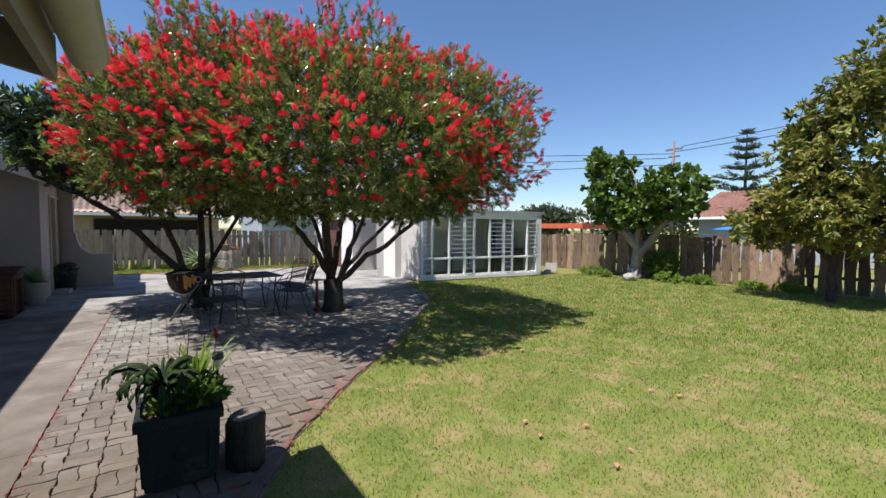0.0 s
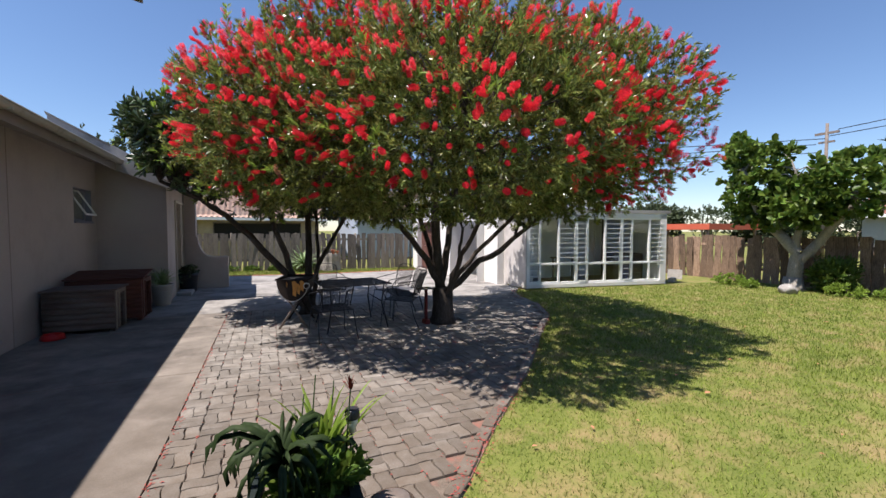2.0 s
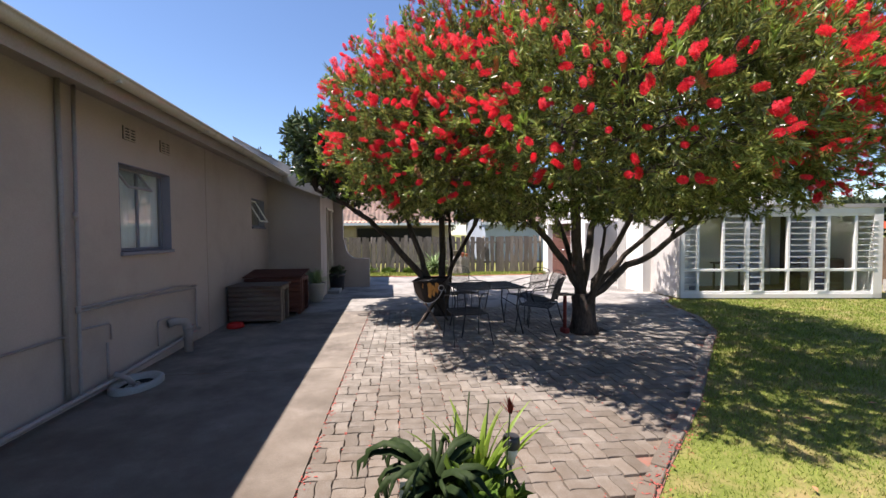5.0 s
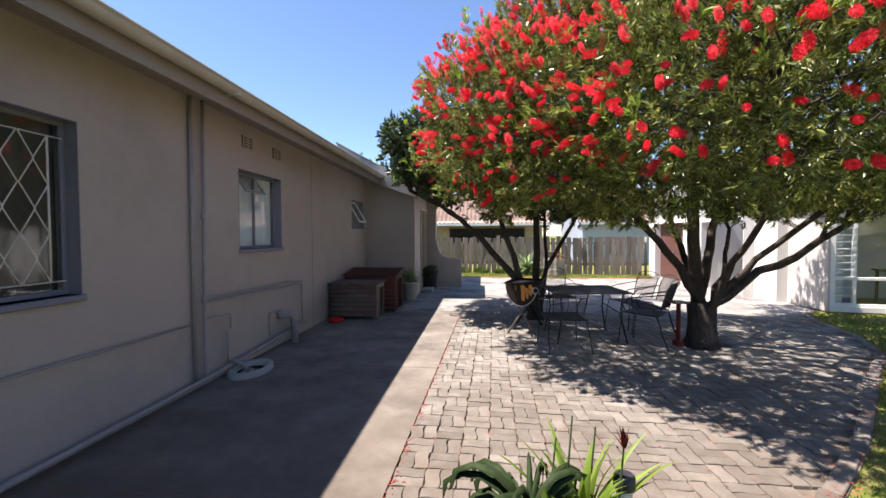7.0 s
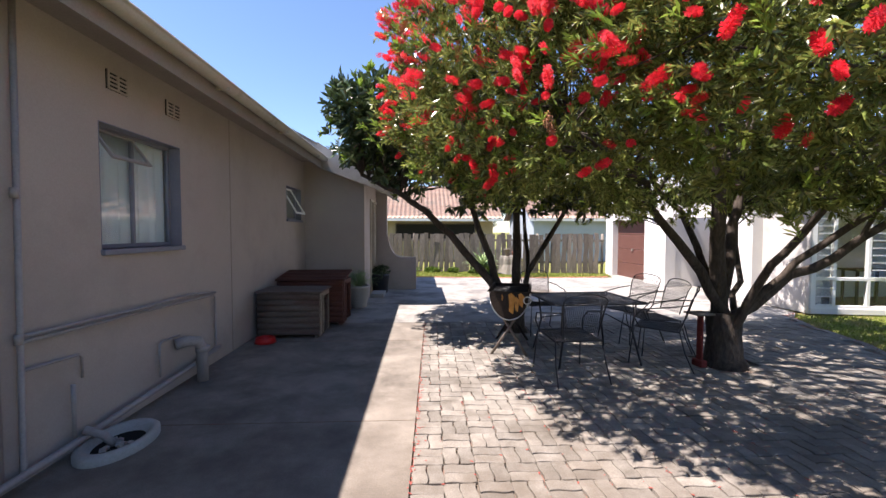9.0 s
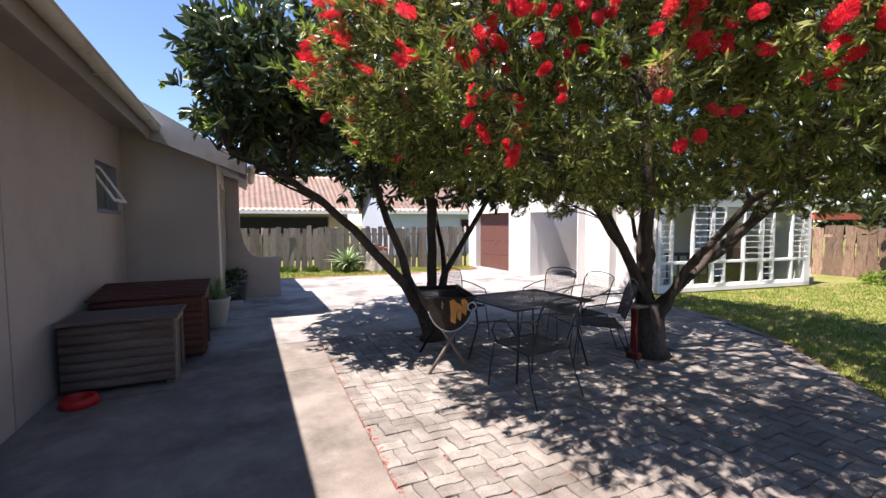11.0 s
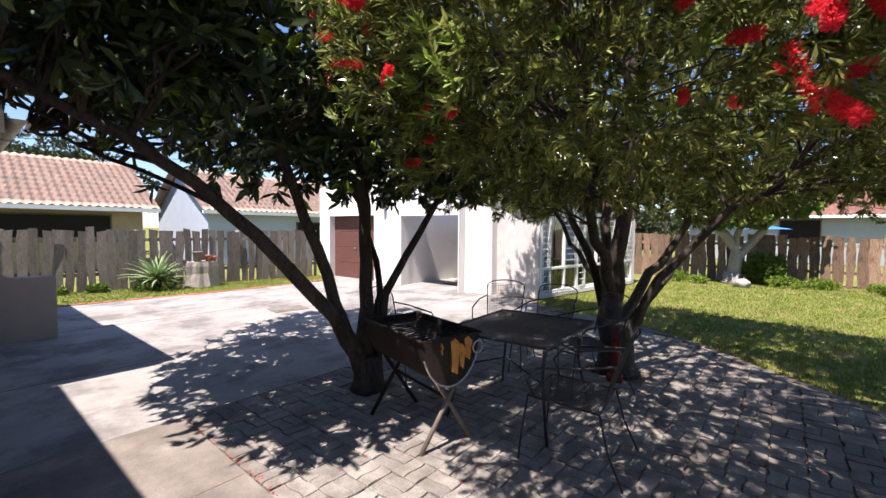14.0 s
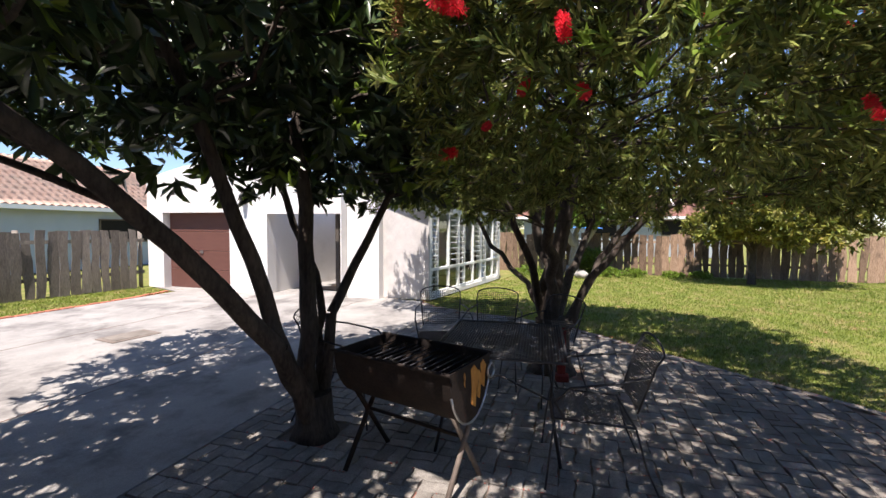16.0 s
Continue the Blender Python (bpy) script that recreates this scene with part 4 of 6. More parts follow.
def sunroom():
    wall("wall_plinth", SRL, 0.10, 0.2, [], M["white"], SRM)
    wall("wall_lintel", SRL, 0.14, 0.2, [], M["white"], SRM @ pose(0, 0, 1.97))
    wall("wall_end", 3.2, 2.08, 0.2, [], M["white"], SRM @ pose(SRL, 0, 0) @ Matrix.Rotation(radians(90), 4, "Z"))
    wall("wall_jamb", 0.10, 1.87, 0.12, [], M["white"], SRM @ pose(SRL - 0.1, 0.02, 0.10))
    bm = bmesh.new(); boxm(bm, -0.25, SRL + 0.12, -0.02, 3.4, 2.11, 2.2, SRM); structure(part("roof_sunroom", bm, M["sheet"]))
    bm = bmesh.new(); boxm(bm, 0, SRL, 0.1, 3.3, -0.02, 0.03, SRM); structure(part("floor", bm, M["floor"]))
    # dark back wall: the dimness of the sunroom is in its colour
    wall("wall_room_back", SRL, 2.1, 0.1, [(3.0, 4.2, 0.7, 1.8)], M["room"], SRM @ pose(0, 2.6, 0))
    w = thing("window_5", (0, 0, 0), 0, "white timber sunroom glazing with louvres and fixed panes", "window"); w["kind"] = "structure"
    w.matrix_world = SRM
    def bar(name, a0, a1, b0, b1, y0=0.02, y1=0.09, par=w):
        bm = bmesh.new(); boxm(bm, a0, a1, y0, y1, b0, b1); bevelled(bm, 0.004)
        return part(name, bm, M["whitewood"], par)
    L = SRL - 0.1
    z0, zt, z1 = 0.10, 0.66, 1.97
    for a, b in ((z0, z0 + 0.06), (zt - 0.03, zt + 0.03), (z1 - 0.05, z1)):
        bar("rail", 0.0, L, a, b)
    G = L / 3
    cols = []
    for g in range(3):
        edges = [g * G, g * G + G * 0.27, g * G + G * 0.66, (g + 1) * G]
        if g == 2: edges = [g * G, g * G + G * 0.27, g * G + G * 0.68, (g + 1) * G]
        cols += [(edges[i], edges[i + 1], i) for i in range(3)]
        bar("mullion", edges[0], edges[0] + 0.09, z0 + 0.06, zt - 0.03); bar("mullion", edges[0], edges[0] + 0.09, zt + 0.03, z1 - 0.05)
        for e in edges[1:3]:
            bar("mullion", e - 0.03, e + 0.03, z0 + 0.06, zt - 0.03); bar("mullion", e - 0.03, e + 0.03, zt + 0.03, z1 - 0.05)
    bar("mullion", L - 0.07, L, z0 + 0.06, zt - 0.03); bar("mullion", L - 0.07, L, zt + 0.03, z1 - 0.05)
    for a, b, i in cols:
        a0, b0 = a + (0.09 if i == 0 else 0.03), b - 0.03
        for lo, hi, louvre in ((z0 + 0.06, zt - 0.03, i == 0), (zt + 0.03, z1 - 0.05, i != 1)):
            if louvre:
                n = int((hi - lo) / 0.125)
                for k in range(n):
                    z = lo + (k + 0.5) * (hi - lo) / n
                    bm = bmesh.new(); boxm(bm, a0, b0, -0.07, 0.07, -0.003, 0.003, pose(0, 0.055, z, 62))
                    s = part("louvre_blade", bm, GLASS, w); s.visible_shadow = False
                    bm = bmesh.new(); boxm(bm, a0, b0, -0.012, 0.002, z - 0.066, z - 0.052); part("louvre_clip", bm, M["whitewood"], w)
            else:
                bm = bmesh.new(); boxm(bm, a0, b0, 0.05, 0.056, lo, hi); s = part("pane", bm, GLASS, w); s.visible_shadow = False
    # furniture behind the glass
    t = thing("sunroom_table", SRM @ Vector((1.9, 1.2, 0.03)), -10, "small dark table with a potted plant in the sunroom", "table")
    bm = bmesh.new(); boxm(bm, -0.4, 0.4, -0.25, 0.25, 0.70, 0.74); part("tabletop", bm, M["soffit"], t)
    for x in (-0.35, 0.31):
        for y in (-0.2, 0.16):
            bm = bmesh.new(); boxm(bm, x, x + 0.04, y, y + 0.04, 0, 0.70); part("leg", bm, M["soffit"], t)
    c = thing("sunroom_cupboard", SRM @ Vector((3.9, 1.0, 0.03)), -10, "low pine cupboard inside the sunroom", "cupboard")
    bm = bmesh.new(); boxm(bm, -0.6, 0.5, -0.25, 0.25, 0, 0.85); bevelled(bm, 0.01); part("body", bm, M["kennel"], c)
    for x in (-0.58, -0.04):
        bm = bmesh.new(); boxm(bm, x, x + 0.5, -0.275, -0.25, 0.05, 0.8); bevelled(bm, 0.004); part("door", bm, M["kennel"], c)

sunroom()

# ---- fences ----
def plank_mesh(rng, h, w, mat, steps=7):
    """A rough slab plank with waney edges."""
    bm = bmesh.new()
    L, R = [], []
    ph, ph2 = rng.random() * 6, rng.random() * 6
    for s in range(steps + 1):
        z = h * s / steps
        a = -w / 2 + 0.016 * math.sin(z * 5 + ph) + rng.normal() * 0.005
        b = w / 2 + 0.016 * math.sin(z * 4.3 + ph2) + rng.normal() * 0.005
        L.append((a, z)); R.append((b, z))
    top = rng.normal() * 0.012
    rows = []
    for y in (-0.012, 0.012):
        rows.append(([bm.verts.new((x, y, z + (top if i == steps else 0))) for i, (x, z) in enumerate(L)], [bm.verts.new((x, y, z - (top if i == steps else 0))) for i, (x, z) in enumerate(R)]))
    (l0, r0), (l1, r1) = rows
    for s in range(steps):
        bm.faces.new((l0[s], r0[s], r0[s + 1], l0[s + 1])); bm.faces.new((l1[s], l1[s + 1], r1[s + 1], r1[s]))
        bm.faces.new((l0[s], l0[s + 1], l1[s + 1], l1[s])); bm.faces.new((r0[s], r1[s], r1[s + 1], r0[s + 1]))
    bm.faces.new((l0[-1], r0[-1], r1[-1], l1[-1]))
    me = bpy.data.meshes.new("plank"); bm.normal_update(); bm.to_mesh(me); bm.free(); me.materials.append(mat)
    return me


def fence(name, a, b, h, w, gap, mat, label, seed):
    rng = np.random.default_rng(seed)
    a, b = Vector((*a, 0)), Vector((*b, 0))
    d = (b - a); n = int(d.length / (w + gap))
    ang = math.degrees(math.atan2(d.y, d.x))
    f = thing(name, a, ang, label, "fence")
    meshes = [plank_mesh(rng, h * (0.96 + 0.06 * rng.random()), w * (0.82 + 0.3 * rng.random()), mat) for _ in range(12)]
    for z in (0.35, h - 0.35):
        bm = bmesh.new(); boxm(bm, 0, d.length, 0.02, 0.07, z, z + 0.08); part("rail", bm, mat, f)
    for i in range(n):
        o = new("plank", meshes[int(rng.integers(12))])
        o.parent = f
        o.matrix_local = pose((i + 0.5) * (w + gap) + rng.normal() * 0.008, rng.normal() * 0.006, -0.03 + rng.normal() * 0.012, rng.normal() * 0.8, rng.normal() * 1.2, 180 if rng.random() < 0.5 else 0)
    k = 0.0
    while k < d.length:
        bm = bmesh.new(); tubem(bm, [(k, 0.11, -0.05), (k, 0.11, h - 0.05)], 0.05, 8); part("post", bm, mat, f); k += 2.4
    return f

fence("fence", (-13.0, 20.4), (6.0, 17.3), 1.53, 0.185, 0.018, M["fence grey"], "weathered grey waney edge plank fence behind the driveway", 11)
fence("fence", (14.1, 12.5), (14.1, -9.0), 1.46, 0.215, 0.035, M["fence brown"], "brown stained rough plank fence along the lawn", 12)
fence("fence", (-0.2, -9.0), (14.1, -9.0), 1.5, 0.2, 0.02, M["fence brown"], "brown plank fence behind the lawn", 13)

# ---- trees ----
def bottlebrush_tree():
    t = thing("bottlebrush_tree", (0, 0, 0), 0, "wide bottlebrush tree in full red bloom growing through the pavers", "tree")
    rng = np.random.default_rng(21)
    B = Vector((2.70, 6.72, -0.03))
    bm = bmesh.new()
    tubem(bm, [B, B + Vector((0.0, 0, 0.12)), B + Vector((0.0, 0.0, 0.35)), B + Vector((0.0, 0.02, 0.62))], [0.27, 0.20, 0.175, 0.19], 14)
    S = B + Vector((0, 0, 0.42))
    ends = [((2.0, 6.76, 1.58), (0.7, 6.4, 2.6)), ((2.45, 7.2, 1.8), (1.5, 8.2, 3.2)), ((2.50, 6.6, 1.9), (2.2, 6.2, 3.6)), ((3.0, 6.95, 1.8), (3.4, 7.6, 3.4)),
            ((3.72, 6.45, 1.24), (5.1, 5.9, 2.35)), ((3.35, 6.0, 1.55), (4.2, 4.3, 2.7)), ((2.87, 6.0, 1.45), (2.6, 4.2, 2.8)), ((3.5, 7.6, 1.35), (3.9, 8.5, 2.6))]
    starts = []
    for i, (m_, e) in enumerate(ends):
        r = (0.065, 0.05, 0.095, 0.07, 0.065, 0.045, 0.05, 0.04)[i]
        off = Vector((math.cos(i * 0.8) * 0.09, math.sin(i * 0.8) * 0.09, 0.0))
        p = limb(bm, S + off, m_, r, r * 0.75, rng, 0.07, 6, 9)
        q = limb(bm, p[-1], e, r * 0.75, r * 0.3, rng, 0.12, 6, 8)
        starts += p[4:] + q
        for k in range(4):
            j = 1 + k
            e2 = Vector(q[j]) + Vector((rng.normal() * 0.9, rng.normal() * 0.9, 0.7 + rng.random() * 0.7))
            e2.z = min(e2.z, 4.0)
            if ((e2.x - 2.5) / 3.0) ** 2 + ((e2.y - 6.2) / 2.6) ** 2 + ((e2.z - 2.9) / 1.6) ** 2 > 1: continue
            starts += limb(bm, q[j], e2, r * 0.42, r * 0.16, rng, 0.15, 5, 6)[1:]
    part("trunk", bm, M["bark"], t)
    blobs = [(2.3, 6.2, 2.9, 3.2, 2.9, 1.88), (0.55, 6.15, 2.95, 1.8, 1.75, 1.45), (4.0, 5.3, 3.1, 1.6, 2.1, 1.53), (2.0, 4.2, 2.75, 1.8, 1.5, 1.15),
             (2.2, 7.4, 3.1, 2.5, 1.7, 1.52), (4.3, 7.0, 3.2, 1.6, 2.0, 1.5), (4.85, 8.2, 2.5, 1.1, 1.3, 0.8), (5.05, 9.2, 2.4, 1.0, 1.1, 0.6)]
    tips, out = crown_points(rng, blobs, 9400, 0.66, floor_z=1.77, holes=0.34, gap=1.05)
    more, out2 = crown_points(rng, blobs, 2600, 0.25, floor_z=2.2, holes=0.5)
    bm = bmesh.new()
    twigs(bm, rng, starts, np.concatenate([tips, more]), 0.0085, 620)
    part("branchwork", bm, M["bark"], t)["kind"] = "stuff"
    T, O = np.concatenate([tips, more]), np.concatenate([out, out2])
    own = ~((T[:, 0] < 1.8) & (T[:, 1] > 7.4))
    T, O = T[own], O[own]
    a, w, l, wd, d = sprays(rng, T, O, 40, 0.20, 0.072, 0.0140, up=0.35, jitter=0.45, spread=0.85)
    leaf_mesh("leaves", a, w, l, wd, M["brush leaf"], t, rng, fold=0.15)["kind"] = "stuff"
    tips2, out2 = crown_points(rng, blobs, 1100, 0.95, floor_z=1.95)
    ok = ~((tips2[:, 0] < 1.8) & (tips2[:, 1] > 7.4))
    a, w, l, wd, d = sprays(rng, tips2[ok], out2[ok], 12, 0.09, 0.07, 0.016, up=0.9, jitter=0.3, spread=0.8)
    leaf_mesh("young_growth", a, w, l, wd, M["young leaf"], t, rng, fold=0.15)["kind"] = "stuff"
    # flower spikes
    def spike(seed, L, R, n, mat):
        g = np.random.default_rng(seed)
        z = g.random(n) * L
        th = g.random(n) * 6.2832
        r = R * (0.8 + 0.3 * g.random(n)) * (0.75 + 0.25 * np.sin(np.clip(z / L, 0, 1) * math.pi))
        dirs = np.stack([np.cos(th), np.sin(th), 0.25 + 0.3 * g.normal(size=n)], 1)
        b = np.stack([0 * z, 0 * z, z], 1)
        side = np.stack([-np.sin(th), np.cos(th), 0 * th], 1) * 0.0028
        tipv = b + unit(dirs) * r[:, None]
        vs = np.stack([b, tipv - side, tipv + side], 1).reshape(-1, 3)
        fs = np.arange(n)[:, None] * 3 + [0, 1, 2]
        me_o = raw("spike", vs, fs, mat)
        me = me_o.data
        bpy.data.objects.remove(me_o)
        return me, vs, fs
    kinds = [spike(1, 0.14, 0.038, 300, M["flower"]), spike(2, 0.16, 0.041, 340, M["flower"]), spike(3, 0.11, 0.036, 250, M["flower"])]
    ft, fo = crown_points(rng, blobs, 5200, 0.93, floor_z=1.85)
    up_side = (fo[:, 2] > -0.25) | (np.hypot(ft[:, 0] - 2.4, ft[:, 1] - 6.3) > 2.6)
    up_side &= (ft[:, 1] < 7.5) | (rng.random(len(ft)) < 0.5)
    up_side &= (ft[:, 1] < 7.2) | (ft[:, 2] > 3.4) | (rng.random(len(ft)) < 0.05)
    up_side &= (fo[:, 2] > -0.2) | (ft[:, 1] < 5.2) | (ft[:, 0] < 0.6) | (rng.random(len(ft)) < 0.12)
    up_side &= ~((ft[:, 0] < 1.8) & (ft[:, 1] > 7.3))
    up_side &= (ft[:, 2] > 2.55) | (ft[:, 1] < 5.6) | (rng.random(len(ft)) < 0.10)
    up_side &= (ft[:, 2] > 2.35) | (rng.random(len(ft)) < 0.65)
    ft, fo = ft[up_side], fo[up_side]
    dens = 0.5 + 0.5 * np.sin(ft[:, 0] * 2.3 + ft[:, 2]) * np.sin(ft[:, 1] * 2.1 + ft[:, 2] * 1.7)
    keep = rng.random(len(ft)) < 0.7 + 0.3 * dens
    ft, fo = ft[keep], fo[keep]
    cam_side = np.argsort(np.linalg.norm(ft - np.array([-0.5, 2.5, 2.2]), axis=1))
    near, far = cam_side[:300], cam_side[300:1800]
    V, F, base = [], [], 0
    for i in np.concatenate([near, far]):
        dd = Vector(fo[i]) + Vector((rng.normal() * 0.35, rng.normal() * 0.35, 0.40 + rng.normal() * 0.3))
        if rng.random() < 0.18: dd.z -= 1.1
        m = Matrix.Translation(Vector(ft[i]) - Vector(fo[i]) * 0.08) @ dd.to_track_quat("Z", "Y").to_matrix().to_4x4() @ Matrix.Scale(0.58 + 0.36 * rng.random(), 4)
        k = int(rng.integers(3))
        if i in NEAR_SET(near):
            o = new("flower", kinds[k][0]); o.parent = t; o.matrix_local = m
        else:
            mm = np.array(m)
            V.append(kinds[k][1] @ mm[:3, :3].T + mm[:3, 3]); F.append(kinds[k][2] + base); base += len(kinds[k][1])
    old = spike(4, 0.13, 0.026, 200, M["flower old"])[0]
    for i in cam_side[40:1400:22]:
        dd = Vector((rng.normal() * 0.3, rng.normal() * 0.3, -1.0))
        o = new("faded_flower", old); o.parent = t
        o.matrix_local = Matrix.Translation(Vector(ft[i]) - Vector(fo[i]) * 0.05 - Vector((0, 0, 0.12))) @ dd.to_track_quat("Z", "Y").to_matrix().to_4x4()
    o = raw("bloom", np.concatenate(V), np.concatenate(F), M["flower"], t); o["kind"] = "stuff"
    return t


_near = {}
def NEAR_SET(a):
    key = id(a)
    if key not in _near:
        _near[key] = set(int(x) for x in a)
    return _near[key]

bottlebrush_tree()


def broad_tree(name, label, base, trunk_r, limbs, blobs, clusters, per, leaf, leafmat, barkmat, seed, floor_z, young=0.0, inner=0.5, twig_count=150, up=0.3, sparse=None):
    t = thing(name, (0, 0, 0), 0, label, "tree")
    rng = np.random.default_rng(seed)
    bm = bmesh.new()
    starts = []
    B = Vector(base)
    for path, r0, r1 in limbs:
        pts = [Vector(p) for p in path]
        for i, (a, b) in enumerate(zip(pts, pts[1:])):
            n = len(pts) - 1
            p = limb(bm, a, b, r0 + (r1 - r0) * i / n, r0 + (r1 - r0) * (i + 1) / n, rng, 0.05, 5, 9)
            starts += p[1:]
    tubem(bm, [B, B + Vector((0, 0, 0.1)), B + Vector((0, 0, 0.35))], [trunk_r * 1.5, trunk_r * 1.15, trunk_r], 12)
    part("trunk", bm, barkmat, t)
    tips, out = crown_points(rng, blobs, clusters, inner, floor_z=floor_z, holes=0.5)
    if sparse:                                        # bare twigs below, on the side of the house
        keep = (tips[:, 0] > sparse[0]) | (tips[:, 2] > sparse[1]) | (rng.random(len(tips)) < 0.16)
        tips, out = tips[keep], out[keep]
    bm = bmesh.new(); twigs(bm, rng, starts, tips, 0.014, twig_count); part("branchwork", bm, barkmat, t)
    a, w, l, wd, d = sprays(rng, tips, out, per, leaf[0] * 0.8, leaf[0], leaf[1], up=up, jitter=0.5, spread=1.1)
    leaf_mesh("leaves", a, w, l, wd, leafmat, t, rng, 0.12, broad=True)["kind"] = "stuff"
    if young:
        sel = rng.random(len(tips)) < young
        a, w, l, wd, d = sprays(rng, tips[sel] + out[sel] * leaf[0] * 0.6, out[sel], 7, leaf[0] * 0.3, leaf[0] * 0.75, leaf[1] * 0.8, up=0.8, jitter=0.3, spread=0.7)
        leaf_mesh("young_leaves", a, w, l, wd, M["young leaf"], t, rng, 0.12, broad=True)
    return t

broad_tree("loquat_tree", "many stemmed tree with large dark leaves beside the braai", (0.62, 8.42, -0.03), 0.13,
           [([(0.60, 8.40, 0.05), (0.25, 8.45, 0.75), (-0.78, 8.70, 1.87), (-1.8, 8.86, 2.45)], 0.085, 0.03),
            ([(0.58, 8.42, 0.1), (0.30, 8.52, 0.85), (-0.07, 8.66, 2.02), (-0.5, 8.9, 3.3)], 0.075, 0.025),
            ([(-0.78, 8.70, 1.87), (-1.2, 9.3, 2.15), (-1.95, 9.9, 2.6)], 0.028, 0.012),
            ([(-0.5, 8.6, 1.6), (-1.1, 9.6, 2.1), (-1.5, 10.3, 2.35)], 0.022, 0.010),
            ([(0.66, 8.46, 0.0), (0.66, 8.5, 1.2), (0.62, 8.55, 2.4), (0.7, 8.7, 3.6)], 0.08, 0.03),
            ([(0.70, 8.40, 0.1), (0.80, 8.38, 0.9), (1.10, 8.2, 1.5), (1.39, 8.03, 2.06), (1.9, 7.8, 2.9)], 0.05, 0.02),
            ([(0.72, 8.44, 0.3), (0.83, 8.5, 1.0), (0.85, 8.9, 2.0), (0.9, 9.4, 3.0)], 0.04, 0.02)],
           [(-0.1, 8.9, 3.05, 2.15, 1.75, 1.15), (-1.15, 8.7, 2.9, 1.0, 1.1, 0.8), (1.1, 8.5, 2.6, 1.35, 1.25, 0.95), (-1.15, 9.75, 3.2, 1.1, 1.1, 0.8), (-1.45, 8.0, 3.2, 0.85, 0.75, 0.5), (0.5, 10.6, 3.05, 1.7, 1.4, 0.85)], 2600, 10, (0.16, 0.05), M["broad leaf"], M["bark"], 31, 1.82, 0.12, 0.35, twig_count=330, sparse=(-0.25, 2.62))

broad_tree("fig_tree", "low fig tree with bright green broad leaves on the lawn", (13.2, 6.5, -0.03), 0.22,
           [([(13.2, 6.5, 0), (13.15, 6.4, 1.0), (12.8, 7.2, 2.0), (12.6, 7.5, 3.3)], 0.20, 0.05), ([(13.2, 6.5, 0.6), (13.3, 6.0, 1.3), (13.3, 5.4, 2.2), (13.3, 5.2, 3.0)], 0.15, 0.04),
            ([(13.15, 6.45, 0.8), (13.0, 6.3, 2.2), (12.9, 6.4, 3.2)], 0.1, 0.03)],
           [(12.95, 7.3, 2.95, 0.9, 0.95, 1.35), (13.2, 5.35, 2.75, 1.1, 1.15, 0.95), (13.0, 6.35, 2.2, 0.9, 1.0, 0.55), (12.9, 7.75, 3.85, 0.5, 0.45, 0.6)], 800, 8, (0.19, 0.13), M["fig leaf"], M["palebark"], 32, 1.45, 0.0, 0.4, 90)

broad_tree("avocado_tree", "tall yellowish green tree shading the plank fence", (12.4, 1.4, -0.03), 0.09,
           [([(12.4, 1.4, 0), (12.4, 1.4, 1.3), (12.2, 1.7, 2.8), (12.0, 1.9, 4.4)], 0.10, 0.04), ([(12.4, 1.4, 1.0), (12.6, 0.6, 2.2), (12.7, 0.2, 3.6)], 0.09, 0.03), ([(12.4, 1.4, 0.9), (11.8, 2.2, 1.7), (11.4, 2.7, 2.2)], 0.06, 0.02)],
           [(12.4, 0.9, 3.3, 1.7, 1.7, 1.7), (12.2, 0.3, 4.6, 1.3, 1.3, 1.2), (12.0, 1.7, 2.1, 1.3, 1.2, 0.9), (12.5, -0.5, 2.4, 1.4, 1.3, 1.4), (12.2, 1.7, 3.4, 0.9, 0.7, 0.9), (11.9, 2.5, 1.75, 0.9, 0.8, 0.65), (11.6, 0.6, 1.9, 1.0, 1.2, 0.9)], 2400, 11, (0.17, 0.058), M["olive leaf"], M["bark"], 33, 0.95, 0.0, 0.4, 150, up=-0.2)


def shrub(name, label, at, r, h, n, leaf, mat, seed, broad=True):
    s = thing(name, at, 0, label, "shrub", "shrubs in the garden beds")
    rng = np.random.default_rng(seed)
    tips, out = crown_points(rng, [(0, 0, h * 0.45, r, r, h * 0.55)], n, 0.4, floor_z=0.02)
    a, w, l, wd, _ = sprays(rng, tips, out, 9, leaf[0], leaf[0], leaf[1], up=0.6)
    a[:, 2] = np.maximum(a[:, 2], 0.0)
    leaf_mesh("leaves", a, w, l, wd, mat, s, rng, 0.12, broad=broad)
    bm = bmesh.new()
    for k in range(5):
        limb(bm, (0, 0, -0.03), tips[k] * 0.8, 0.012, 0.005, rng, 0.1, 3, 5)
    part("stems", bm, M["bark"], s)
    return s

for i, (x, y, r, h) in enumerate(((12.9, 8.0, 0.45, 0.32), (13.0, 5.3, 0.45, 0.34), (13.3, 4.5, 0.4, 0.3), (12.6, 7.3, 0.25, 0.25), (13.6, 3.3, 0.4, 0.2), (13.7, 2.4, 0.4, 0.22))):
    shrub("low_shrub", "low yellow green groundcover shrub by the plank fence", (x, y, -0.03), r, h, 110, (0.07, 0.03), M["young leaf"], 50 + i)
shrub("dark_shrub", "dark green bush behind the fig trunk", (13.5, 5.75, -0.03), 0.55, 1.0, 260, (0.16, 0.035), M["fig leaf"], 60)
for i, (x, y, r, h) in enumerate(((-0.4, 18.2, 0.35, 0.2), (0.4, 18.0, 0.25, 0.2), (-1.2, 18.4, 0.4, 0.25))):
    shrub("low_shrub", "small green plant at the foot of the grey fence", (x, y, -0.03), r, h, 90, (0.07, 0.03), M["fig leaf"], 70 + i)


